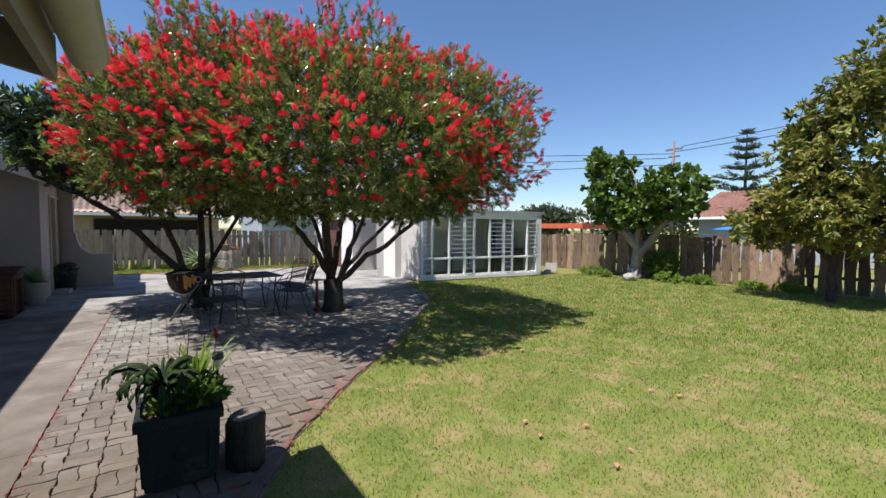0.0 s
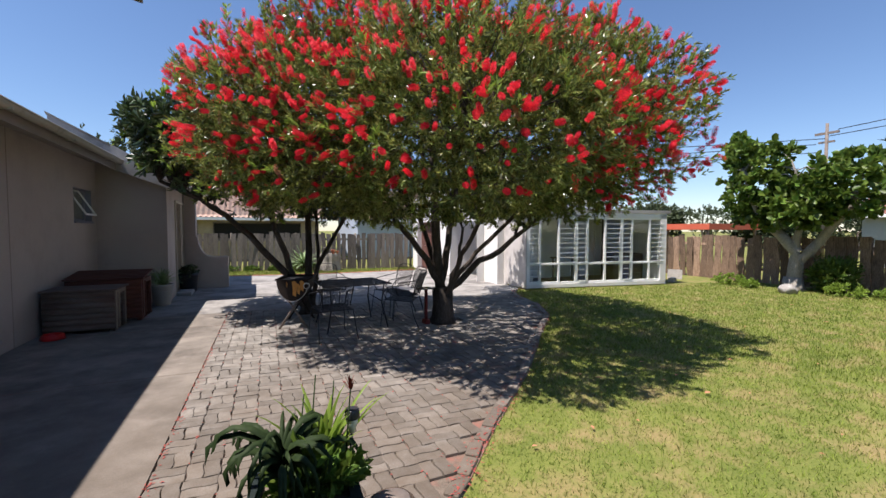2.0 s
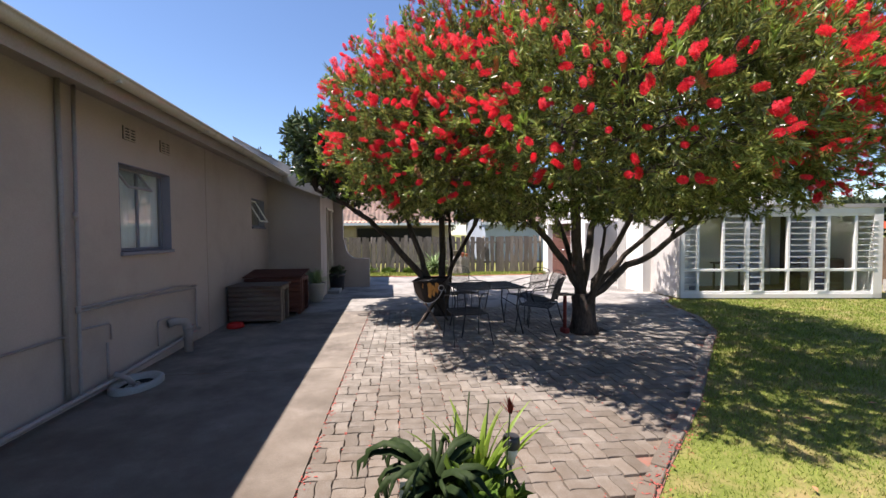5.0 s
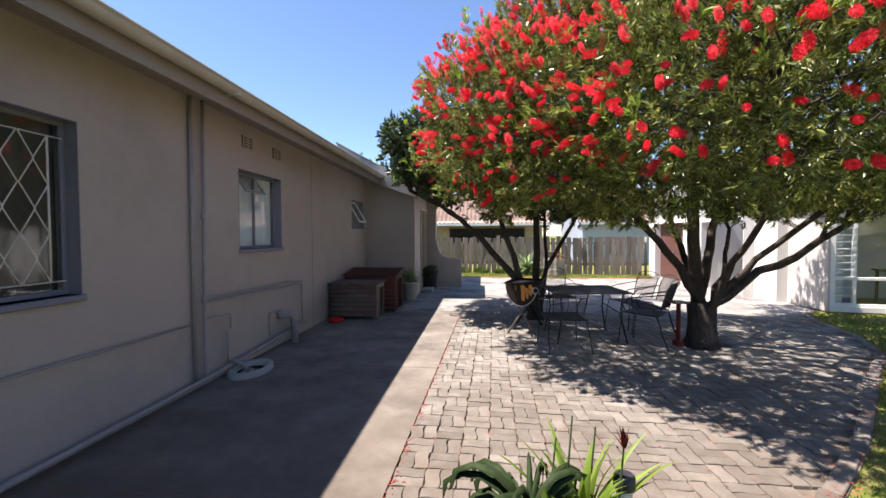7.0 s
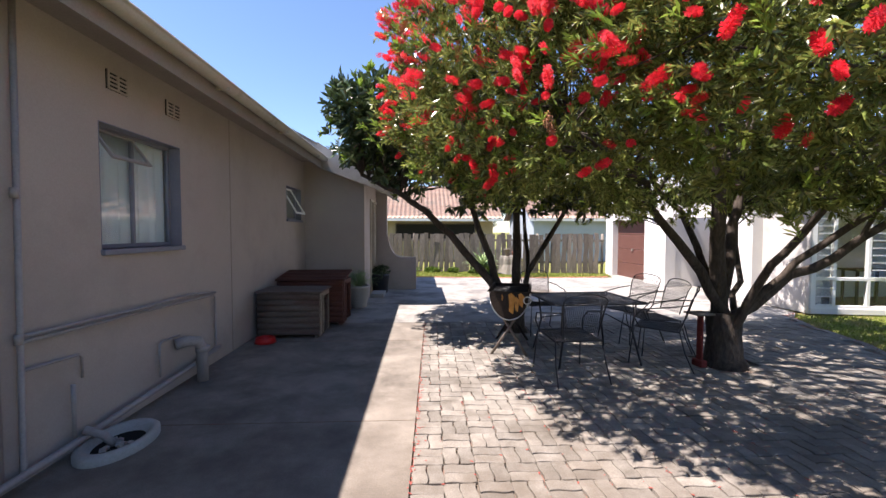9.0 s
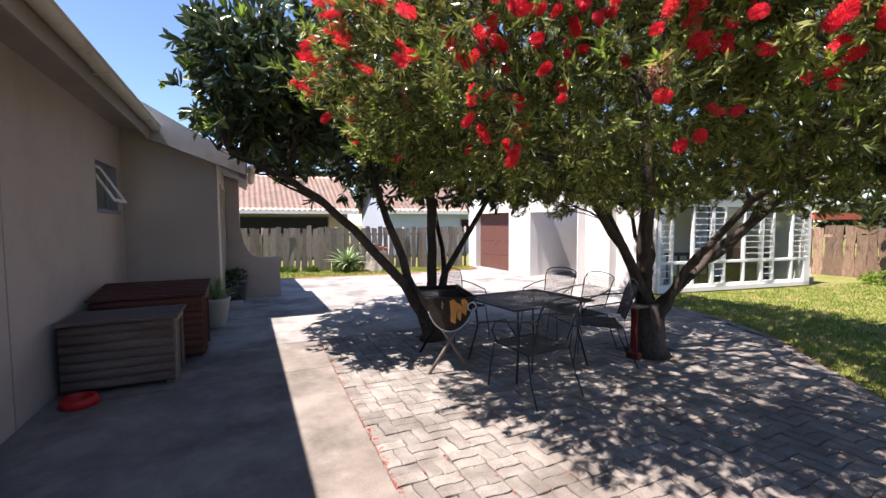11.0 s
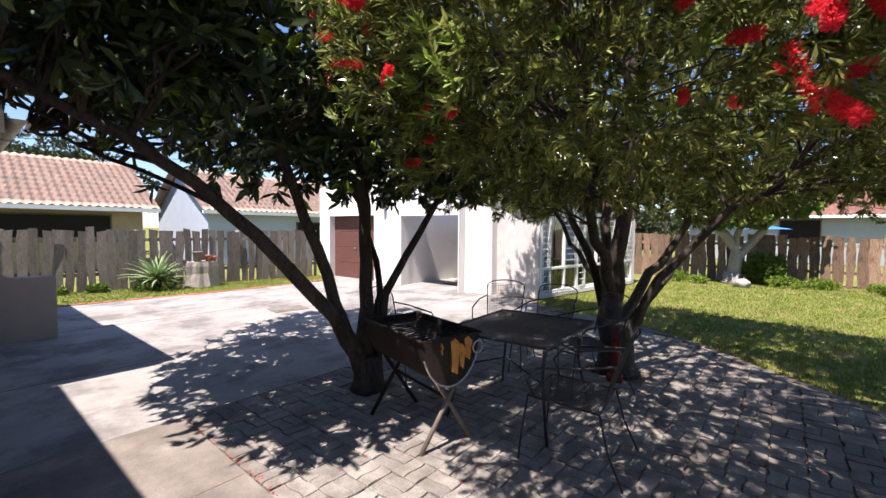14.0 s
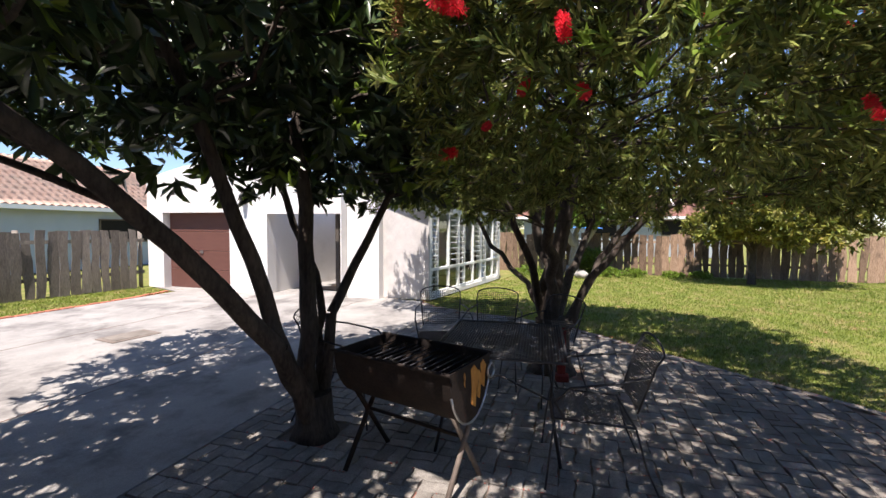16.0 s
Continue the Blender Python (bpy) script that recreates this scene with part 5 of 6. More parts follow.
def agave():
    a = thing("agave", (1.45, 17.45, 0.0), 0, "pale green agave rosette in front of the grey fence", "plant")
    o = strap_plant(np.random.default_rng(5), 75, 0.75, 0.085, 0.9, (0, 82), M["agave"], a); o.location = (0, 0, 0.25)
    bm = bmesh.new(); tubem(bm, [(0, 0, -0.03), (0, 0, 0.28)], [0.1, 0.09], 8); part("stem", bm, M["bark"], a)
    rng = np.random.default_rng(6)
    tips, out = crown_points(rng, [(0, -0.1, 0.15, 0.55, 0.4, 0.25)], 100, 0.4, floor_z=0.0)
    p, w, l, wd, _ = sprays(rng, tips, out, 9, 0.07, 0.08, 0.03)
    leaf_mesh("undergrowth", p, w, l, wd, M["fig leaf"], a, rng, broad=True)

agave()


def tree_stump():
    s = thing("tree_stump", (2.45, 17.35, -0.02), 0, "pale gnarled tree stump against the grey fence", "stump")
    bm = bmesh.new()
    rng = np.random.default_rng(9)
    n = 22
    rings = []
    for z, r in ((0, 0.46), (0.12, 0.42), (0.35, 0.36), (0.55, 0.38), (0.66, 0.36)):
        rings.append([bm.verts.new((r * (1 + 0.12 * math.sin(k * 1.7) + 0.08 * math.sin(k * 3.1 + z * 5)) * math.cos(6.2832 * k / n), 0.75 * r * (1 + 0.1 * math.sin(k * 2.3)) * math.sin(6.2832 * k / n), z + rng.normal() * 0.012)) for k in range(n)])
    for a, b in zip(rings, rings[1:]):
        for k in range(n):
            bm.faces.new((a[k], a[(k + 1) % n], b[(k + 1) % n], b[k]))
    bm.faces.new(rings[-1])
    part("wood", bm, M["palebark"], s)
    for x, h, r in ((-0.12, 0.24, 0.12), (0.14, 0.14, 0.08), (0.3, 0.10, 0.06)):
        p = thing("garden_pot", (2.45 + x, 17.3, 0.64), 0, "small clay pot standing on the stump", "pot", "pots on the stump")
        bm = bmesh.new(); lathe(bm, [(r * 0.6, 0), (r, h), (r * 1.1, h), (r * 1.1, h + 0.03), (r * 0.8, h + 0.03), (r * 0.7, h)], 14); part("pot", bm, M["fence grey"] if x < 0 else M["rust paint"], p)

tree_stump()

# ---- table, chairs, braai ----
def iron_table():
    t = thing("garden_table", (1.16, 7.05, 0.0), 4, "black wrought iron garden table with a mesh top under the tree", "table")
    L, W, H = 1.08, 0.92, 0.72
    bm = bmesh.new()
    for a, b in (((-L / 2, -W / 2), (L / 2, -W / 2)), ((L / 2, -W / 2), (L / 2, W / 2)), ((L / 2, W / 2), (-L / 2, W / 2)), ((-L / 2, W / 2), (-L / 2, -W / 2))):
        tubem(bm, [(*a, H), (*b, H)], 0.010, 8)
    part("rim", bm, M["iron"], t)
    bm = bmesh.new()
    x = -L / 2
    while x < L / 2:
        boxm(bm, x, x + 0.005, -W / 2, W / 2, H - 0.002, H + 0.001); x += 0.021
    y = -W / 2
    while y < W / 2:
        boxm(bm, -L / 2, L / 2, y, y + 0.005, H + 0.001, H + 0.003); y += 0.021
    part("mesh_top", bm, M["iron"], t)
    for sx in (-1, 1):
        for sy in (-1, 1):
            bm = bmesh.new()
            tubem(bm, [(sx * (L / 2 - 0.10), sy * (W / 2 - 0.08), H - 0.01), (sx * (L / 2 - 0.13), sy * (W / 2 - 0.1), 0.4), (sx * (L / 2 - 0.05), sy * (W / 2 - 0.03), 0.0)], 0.012, 7)
            part("leg", bm, M["iron"], t)
    for sx in (-1, 1):
        bm = bmesh.new(); tubem(bm, [(sx * (L / 2 - 0.12), -W / 2 + 0.1, 0.42), (sx * (L / 2 - 0.25), 0, 0.52), (sx * (L / 2 - 0.12), W / 2 - 0.1, 0.42)], 0.008, 6); part("stretcher", bm, M["iron"], t)

iron_table()


def iron_chair():
    """A wrought iron armchair with mesh seat and back; it faces +y."""
    c = thing("garden_chair", (0, 0, 0), 0, "black wrought iron garden armchair with mesh seat and back", "chair", "chairs round the garden table")
    w, d, sh = 0.50, 0.46, 0.43
    def grid_(name, corners, nu, nv, r=0.0027):
        a, b, e, f = (Vector(p) for p in corners)
        bm = bmesh.new()
        for i in range(nu + 1):
            tubem(bm, [a.lerp(b, i / nu), f.lerp(e, i / nu)], r, 3, caps=False)
        for i in range(nv + 1):
            tubem(bm, [a.lerp(f, i / nv), b.lerp(e, i / nv)], r, 3, caps=False)
        part(name, bm, M["iron"], c)["kind"] = "stuff"
    grid_("seat", ((-w / 2, -d / 2, sh - 0.01), (w / 2, -d / 2, sh - 0.01), (w / 2, d / 2, sh + 0.01), (-w / 2, d / 2, sh + 0.01)), 24, 22)
    bm = bmesh.new()
    tubem(bm, [(-w / 2, -d / 2, sh - 0.01), (w / 2, -d / 2, sh - 0.01), (w / 2, d / 2, sh + 0.01), (-w / 2, d / 2, sh + 0.01), (-w / 2, -d / 2, sh - 0.01)], 0.007, 6); part("seat_frame", bm, M["iron"], c)
    bk = -d / 2 - 0.02
    grid_("backrest", ((-0.20, bk, sh + 0.08), (0.20, bk, sh + 0.08), (0.22, bk - 0.12, sh + 0.44), (-0.22, bk - 0.12, sh + 0.44)), 20, 18)
    bm = bmesh.new()
    arc = [(-0.20, bk, sh + 0.06), (-0.23, bk - 0.09, sh + 0.36)] + [(-0.23 * math.cos(math.pi * k / 8), bk - 0.13, sh + 0.42 + 0.07 * math.sin(math.pi * k / 8)) for k in range(9)] + [(0.23, bk - 0.09, sh + 0.36), (0.20, bk, sh + 0.06)]
    tubem(bm, arc, 0.007, 6); part("back_frame", bm, M["iron"], c)
    for s in (-1, 1):
        bm = bmesh.new()
        tubem(bm, [(s * 0.22, bk - 0.08, sh + 0.30), (s * 0.29, bk + 0.10, sh + 0.27), (s * 0.30, d / 2 - 0.08, sh + 0.22), (s * 0.28, d / 2 + 0.0, sh + 0.12), (s * 0.25, d / 2 - 0.06, sh)], 0.008, 6); part("arm", bm, M["iron"], c)
        bm = bmesh.new(); tubem(bm, [(s * w / 2, d / 2, sh), (s * (w / 2 + 0.02), d / 2 + 0.03, 0.2), (s * (w / 2 + 0.03), d / 2 + 0.05, 0.0)], 0.007, 6); part("leg", bm, M["iron"], c)
        bm = bmesh.new(); tubem(bm, [(s * w / 2, -d / 2, sh), (s * (w / 2 + 0.02), -d / 2 - 0.06, 0.2), (s * (w / 2 + 0.03), -d / 2 - 0.15, 0.0)], 0.007, 6); part("leg", bm, M["iron"], c)
    return c

_c = iron_chair()
CHAIRS = [(0.74, 6.42, 6), (1.98, 6.82, 52), (2.16, 7.32, 92), (2.12, 7.85, 112), (1.02, 8.35, 185)]
_c.matrix_world = pose(CHAIRS[0][0], CHAIRS[0][1], 0, 0, 0, CHAIRS[0][2])
for x, y, a in CHAIRS[1:]:
    copy_thing(_c, pose(x, y, 0, 0, 0, a))


def braai():
    b = thing("drum_braai", (0.24, 7.10, 0.0), -15, "half drum braai painted with orange flames on crossed legs", "braai")
    R, L, top = 0.245, 0.86, 0.80
    n = 16
    bm = bmesh.new()
    prof = [(R * math.cos(math.pi * k / n), -1.4 * R * math.sin(math.pi * k / n)) for k in range(n + 1)]
    for s, rr in ((0, 1.0), (1, 0.985)):
        rows = [[bm.verts.new((x * rr, y, top + z * rr)) for x, z in prof] for y in (0.0, L)]
        for k in range(n):
            q = (rows[0][k], rows[0][k + 1], rows[1][k + 1], rows[1][k])
            bm.faces.new(q if s else q[::-1]).smooth = True
    part("drum", bm, M["steel"], b)
    for y, name in ((-0.004, "painted_end"), (L + 0.004, "drum_end")):
        bm = bmesh.new()
        rows = [[bm.verts.new((x, y + dy, top + z)) for x, z in prof] for dy in (-0.006, 0.006)]
        bm.faces.new(rows[0]); bm.faces.new(rows[1][::-1])
        for k in range(n + 1):
            j = (k + 1) % (n + 1)
            bm.faces.new((rows[0][j], rows[0][k], rows[1][k], rows[1][j]))
        part(name, bm, M["steel"], b)
    for x0, x1, zt, zb in ((-0.01, 0.075, -0.015, -0.275), (0.06, 0.125, -0.06, -0.245), (0.11, 0.185, -0.012, -0.19), (-0.10, -0.07, -0.03, -0.12)):
        bm = bmesh.new()                              # one painted tongue of flame
        w_ = x1 - x0
        ring = [(x0, zt - 0.02), (x0 + w_ * 0.45, zt), (x1, zt - 0.045), (x1 - 0.01, (zt + zb) / 2), (x1 - w_ * 0.3, zb), (x0 + w_ * 0.15, zb + 0.03), (x0 + 0.012, (zt + zb) / 2)]
        f, g = [bm.verts.new((x, -0.0135, top + z)) for x, z in ring], [bm.verts.new((x, -0.0105, top + z)) for x, z in ring]
        bm.faces.new(f); bm.faces.new(g[::-1])
        for q in range(7):
            bm.faces.new((f[(q + 1) % 7], f[q], g[q], g[(q + 1) % 7]))
        part("flame", bm, M["flame"], b, "orange painted tongue of flame")
    bm = bmesh.new(); tubem(bm, [(x * 1.02, -0.012, top + z * 1.02) for x, z in prof[2:-2]], 0.007, 6); part("rim", bm, M["chrome"], b, "bare steel rim")
    bm = bmesh.new(); tubem(bm, [(0.22 + 0.045 * math.cos(k * 0.5236), -0.03, top - 0.1 + 0.045 * math.sin(k * 0.5236)) for k in range(13)], 0.007, 6); part("ring_handle", bm, M["chrome"], b, "round steel handle")
    for sx in (-1, 1):
        bm = bmesh.new(); tubem(bm, [(sx * (R + 0.01), -0.02, top + 0.0), (sx * (R + 0.01), L + 0.02, top + 0.0)], 0.012, 6); part("side_rail", bm, M["steel"], b)
    bm = bmesh.new()
    for k in range(14):
        tubem(bm, [(-R + 0.02, 0.06 + k * 0.052, top - 0.03), (R - 0.02, 0.06 + k * 0.052, top - 0.03)], 0.004, 5)
    part("grid", bm, M["iron"], b)["kind"] = "stuff"
    rng = np.random.default_rng(2)
    bm = bmesh.new()
    for k in range(40):
        boxm(bm, -0.035, 0.035, -0.03, 0.03, 0, 0.04, pose(rng.normal() * 0.08, 0.1 + rng.random() * 0.6, top - 0.20 + rng.random() * 0.04, rng.random() * 90, rng.random() * 90, rng.random() * 90))
    part("charcoal", bm, M["dark"], b)
    for y, mt in ((0.04, M["pole wood"]), (L - 0.06, M["steel"])):
        for s in (-1, 1):
            bm = bmesh.new(); tubem(bm, [(s * 0.22, y, 0.0), (-s * 0.20, y + 0.02 * s, top - 0.14)], 0.017, 7); part("leg", bm, mt, b)
    bm = bmesh.new(); tubem(bm, [(0, 0.06, 0.345), (0, L - 0.08, 0.345)], 0.012, 6); part("stretcher", bm, M["steel"], b)

braai()


def red_stand():
    s = thing("red_stand", (2.34, 6.62, 0), 6, "faded dark red metal plank under a small ledge against the trunk", "stand")
    bm = bmesh.new(); boxm(bm, -0.012, 0.012, -0.04, 0.04, 0, 0.60); bevelled(bm, 0.005); part("panel", bm, M["red paint"], s)
    bm = bmesh.new(); boxm(bm, -0.045, 0.045, -0.075, 0.075, 0, 0.08); bevelled(bm, 0.012); part("foot", bm, M["red paint"], s)
    bm = bmesh.new(); boxm(bm, -0.13, 0.10, -0.11, 0.11, 0.60, 0.618); bevelled(bm, 0.004); part("ledge", bm, M["pole wood"], s)


red_stand()

# ---- planter and stump in front ----
def planter():
    p = thing("planter_box", (-0.11, 2.03, 0.0), -3, "square dark green planter box with framed panels and an aloe", "planter")
    w, h = 0.20, 0.41
    bm = bmesh.new(); boxm(bm, -w, w, -w, w, 0.02, h)
    for v in bm.verts:
        if v.co.z < 0.1: v.co.x *= 0.93; v.co.y *= 0.93
    part("box", bm, M["green box"], p)
    for a in range(4):
        m = Matrix.Rotation(radians(90 * a), 4, "Z")
        for x0, x1, z0, z1 in ((-w, -w + 0.05, 0.05, h - 0.02), (w - 0.05, w, 0.05, h - 0.02), (-w + 0.05, w - 0.05, 0.03, 0.09), (-w + 0.05, w - 0.05, h - 0.08, h - 0.02)):
            bm = bmesh.new(); vs = boxm(bm, x0, x1, -w - 0.012, -w + 0.004, z0, z1)
            for v in vs:
                f = 1 - 0.07 * max(0, 1 - v.co.z / h)
                v.co.x *= f; v.co.y *= f
                v.co = m @ v.co
            part("trim", bm, M["green box"], p)
        bm = bmesh.new(); lathe(bm, [(0.045, 0), (0.04, 0.008), (0.02, 0.012)], 14)
        for v in bm.verts:
            v.co = m @ Vector((v.co.x, -w * 0.97 - v.co.z + 0.004, 0.21 + v.co.y))
        part("rosette", bm, M["green box"], p)
    bm = bmesh.new()
    for x0, x1, y0, y1 in ((-w - 0.03, w + 0.03, -w - 0.03, -w + 0.02), (-w - 0.03, w + 0.03, w - 0.02, w + 0.03), (-w - 0.03, -w + 0.02, -w + 0.02, w - 0.02), (w - 0.02, w + 0.03, -w + 0.02, w - 0.02)):
        boxm(bm, x0, x1, y0, y1, h - 0.01, h + 0.045)
    part("rim", bm, M["green box"], p)
    bm = bmesh.new(); boxm(bm, -w + 0.02, w - 0.02, -w + 0.02, w - 0.02, h - 0.05, h + 0.01); part("soil", bm, M["joint"], p)
    rng = np.random.default_rng(14)
    o = strap_plant(rng, 42, 0.40, 0.040, 4.8, (38, 88), M["aloe"], p, "aloe", 0.018); o["kind"] = "stuff"; o.location = (-0.09, -0.04, h + 0.10)
    o = strap_plant(rng, 30, 0.42, 0.055, 0.9, (55, 88), M["young leaf"], p, "lily_leaves"); o.location = (0.09, 0.07, h + 0.03)
    tips, out = crown_points(rng, [(0.04, -0.04, h + 0.10, 0.2, 0.17, 0.13)], 120, 0.3, floor_z=h)
    a, w_, l, wd, _ = sprays(rng, tips, out, 8, 0.08, 0.08, 0.035)
    leaf_mesh("undergrowth", a, w_, l, wd, M["fig leaf"], p, rng, broad=True)
    for x, y, z in ((0.03, 0.06, 0.50), (0.12, 0.12, 0.44), (-0.02, 0.1, 0.40), (0.18, -0.02, 0.46)):
        bm = bmesh.new(); tubem(bm, [(x, y, h), (x + 0.01, y, h + z * 0.5), (x + 0.03, y + 0.01, h + z)], [0.005, 0.004, 0.003], 5); part("stalk", bm, M["aloe"], p)
    o = strap_plant(rng, 9, 0.07, 0.018, 0.5, (50, 85), M["red paint"], p, "red_bloom"); o.location = (0.21, -0.01, h + 0.44)
    l = thing("solar_light", p.matrix_world @ Vector((0.20, 0.02, h + 0.02)), 0, "small solar garden light stuck in the planter", "lamp")
    bm = bmesh.new(); tubem(bm, [(0, 0, -0.02), (0.02, 0, 0.22)], 0.006, 6); part("stake", bm, M["iron"], l)
    bm = bmesh.new(); lathe(bm, [(0.012, 0.20), (0.026, 0.25), (0.028, 0.27)], 12, 0.02); part("lens", bm, M["cream"], l, "pale lens")
    bm = bmesh.new(); lathe(bm, [(0.034, 0.27), (0.036, 0.275), (0.034, 0.31), (0.03, 0.315)], 14, 0.02); part("cap", bm, M["iron"], l)

planter()


def log_stump():
    s = thing("log_stump", (0.25, 1.90, -0.01), 0, "dark upright log stump beside the planter", "stump")
    bm = bmesh.new()
    lathe(bm, [(0.118, 0), (0.122, 0.1), (0.118, 0.22), (0.122, 0.32), (0.11, 0.345)], 18)
    for v in bm.verts:
        v.co.x *= 1 + 0.05 * math.sin(v.co.y * 40 + v.co.z * 9); v.co.z += v.co.x * 0.12 * (v.co.z > 0.25)
    part("log", bm, M["log"], s)
    bm = bmesh.new(); lathe(bm, [(0.096, 0.346), (0.094, 0.352), (0.02, 0.354)], 18)
    for v in bm.verts:
        v.co.z += v.co.x * 0.12
    part("sawn_top", bm, M["pole wood"], s, "grey sawn end of the log")

log_stump()

# ---- beyond the fences ----
def tiled_roof(parent, pts, z_eave, rise, name="roof", mat=None, row=0.36, wave=0.24):
    """A roof slope from an eave line to a ridge line: (eave a, eave b, ridge b, ridge a), with courses and rolls."""
    a, b, c, d = (np.array(p, float) for p in pts)
    nu, nv = max(8, int(np.linalg.norm(b - a) / wave * 4)), max(3, int(np.linalg.norm(d - a) / row))
    vs, fs = [], []
    nrm = np.cross(b - a, d - a); nrm /= np.linalg.norm(nrm)
    if nrm[2] < 0: nrm = -nrm
    for j in range(nv):
        for e in (0, 1):
            v = (j + e) / nv
            for i in range(nu + 1):
                u = i / nu
                p = (a * (1 - u) + b * u) * (1 - v) + (d * (1 - u) + c * u) * v
                vs.append(p + nrm * (0.03 * math.cos(i * math.pi / 2) + (0.03 if e == 0 else 0.0)))
        o = j * 2 * (nu + 1)
        for i in range(nu):
            fs.append((o + i, o + i + 1, o + nu + 2 + i, o + nu + 1 + i))
        if j:
            q = o - (nu + 1)
            for i in range(nu):
                fs.append((q + i, q + i + 1, o + i + 1, o + i))
    return raw(name, vs, fs, mat or M["tile"], parent)


def house(name, label, x0, x1, y0, y1, eave, ridge, wallmat, along="x", over=0.45, windows=(), gables=True, roofmat=None):
    h = thing(name, (0, 0, 0), 0, label, "house", "neighbouring houses")
    bm = bmesh.new(); boxm(bm, x0, x1, y0, y1, 0, eave)
    part("wall", bm, wallmat, h)
    if along == "x":
        ym = (y0 + y1) / 2
        A = [((x0 - over, y0 - over, eave), (x1 + over, y0 - over, eave), (x1 + over, ym, ridge), (x0 - over, ym, ridge)), ((x1 + over, y1 + over, eave), (x0 - over, y1 + over, eave), (x0 - over, ym, ridge), (x1 + over, ym, ridge))]
        tri = [[(x, y0, eave), (x, y1, eave), (x, ym, ridge - 0.12)] for x in (x0, x1)]
        ends = [(x0, x1)]
    else:
        xm = (x0 + x1) / 2
        A = [((x0 - over, y1 + over, eave), (x0 - over, y0 - over, eave), (xm, y0 - over, ridge), (xm, y1 + over, ridge)), ((x1 + over, y0 - over, eave), (x1 + over, y1 + over, eave), (xm, y1 + over, ridge), (xm, y0 - over, ridge))]
        tri = [[(x0, y, eave), (x1, y, eave), (xm, y, ridge - 0.12)] for y in (y0, y1)]
    for pts in A:
        tiled_roof(h, pts, eave, ridge, mat=roofmat)
    for t in tri:
        bm = bmesh.new()
        bm.faces.new([bm.verts.new(p) for p in t])
        part("gable", bm, wallmat, h)
    bm = bmesh.new()
    if along == "x":
        boxm(bm, x0 - over, x1 + over, y0 - over - 0.10, y0 - over, eave - 0.14, eave)
    else:
        boxm(bm, x0 - over - 0.1, x0 - over, y0 - over, y1 + over, eave - 0.14, eave)
    part("gutter", bm, M["whitewood"], h)
    for (u0, u1, z0, z1) in windows:
        w = new("window"); w.parent = h
        # black panes: the unlit rooms behind are put into their colour
        bm = bmesh.new()
        if along == "x": boxm(bm, u0, u1, y0 - 0.02, y0 + 0.02, z0, z1)
        else: boxm(bm, x0 - 0.02, x0 + 0.02, u0, u1, z0, z1)
        part("pane", bm, M["dark"], w)
        bm = bmesh.new()
        for a, b, c, d in ((u0 - 0.05, u1 + 0.05, z0 - 0.05, z0), (u0 - 0.05, u1 + 0.05, z1, z1 + 0.05), (u0 - 0.05, u0, z0, z1), (u1, u1 + 0.05, z0, z1)):
            if along == "x": boxm(bm, a, b, y0 - 0.05, y0 + 0.01, c, d)
            else: boxm(bm, x0 - 0.05, x0 + 0.01, a, b, c, d)
        part("frame", bm, M["soffit"], w)
    return h

house("neighbour_house", "face brick neighbouring house with a terracotta tiled roof", -16, 3.0, 24.4, 31, 2.25, 4.3, M["brick"], windows=((-6, -3, 1.2, 1.95), (-2.2, 2.0, 1.2, 1.95)))
house("neighbour_house", "white gabled outbuilding with a terracotta tiled roof", 5.0, 17, 23.5, 29.5, 2.25, 4.2, M["blue wall"], over=0.35, windows=((9.0, 11.0, 1.0, 1.8),))
house("neighbour_house", "low grey house with a terracotta roof beyond the lawn fence", 25, 33, -2, 9.5, 2.35, 4.0, M["grey wall"], along="y", windows=((-0.5, 1.5, 1.3, 2.1), (4, 5.5, 1.2, 2.1)), roofmat=M["tile dark"])


def carport():
    c = thing("carport", (0, 0, 0), 0, "orange red sheet roofed carport behind the plank fence", "carport")
    bm = bmesh.new(); boxm(bm, 16.5, 20.0, 11.0, 15.5, 1.66, 1.9); part("roof", bm, M["orange roof"], c)
    for x, y in ((16.6, 11.1), (19.8, 11.1), (16.6, 15.3), (19.8, 15.3)):
        bm = bmesh.new(); boxm(bm, x, x + 0.08, y, y + 0.08, 0, 1.66); part("post", bm, M["pole wood"], c)

carport()


def canopy():
    c = thing("garden_canopy", (19.5, 5.9, 0), 0, "blue cloth canopy standing beyond the lawn fence", "canopy")
    bm = bmesh.new()
    top = bm.verts.new((0, 0, 1.80))
    ring = [bm.verts.new((0.85 * math.cos(k * 0.7854), 0.85 * math.sin(k * 0.7854), 1.64)) for k in range(8)]
    for k in range(8):
        bm.faces.new((ring[k], ring[(k + 1) % 8], top))
    part("cloth", bm, M["blue tarp"], c)
    bm = bmesh.new(); tubem(bm, [(0, 0, 0), (0, 0, 1.79)], 0.025, 8); part("pole", bm, M["chrome"], c)

canopy()


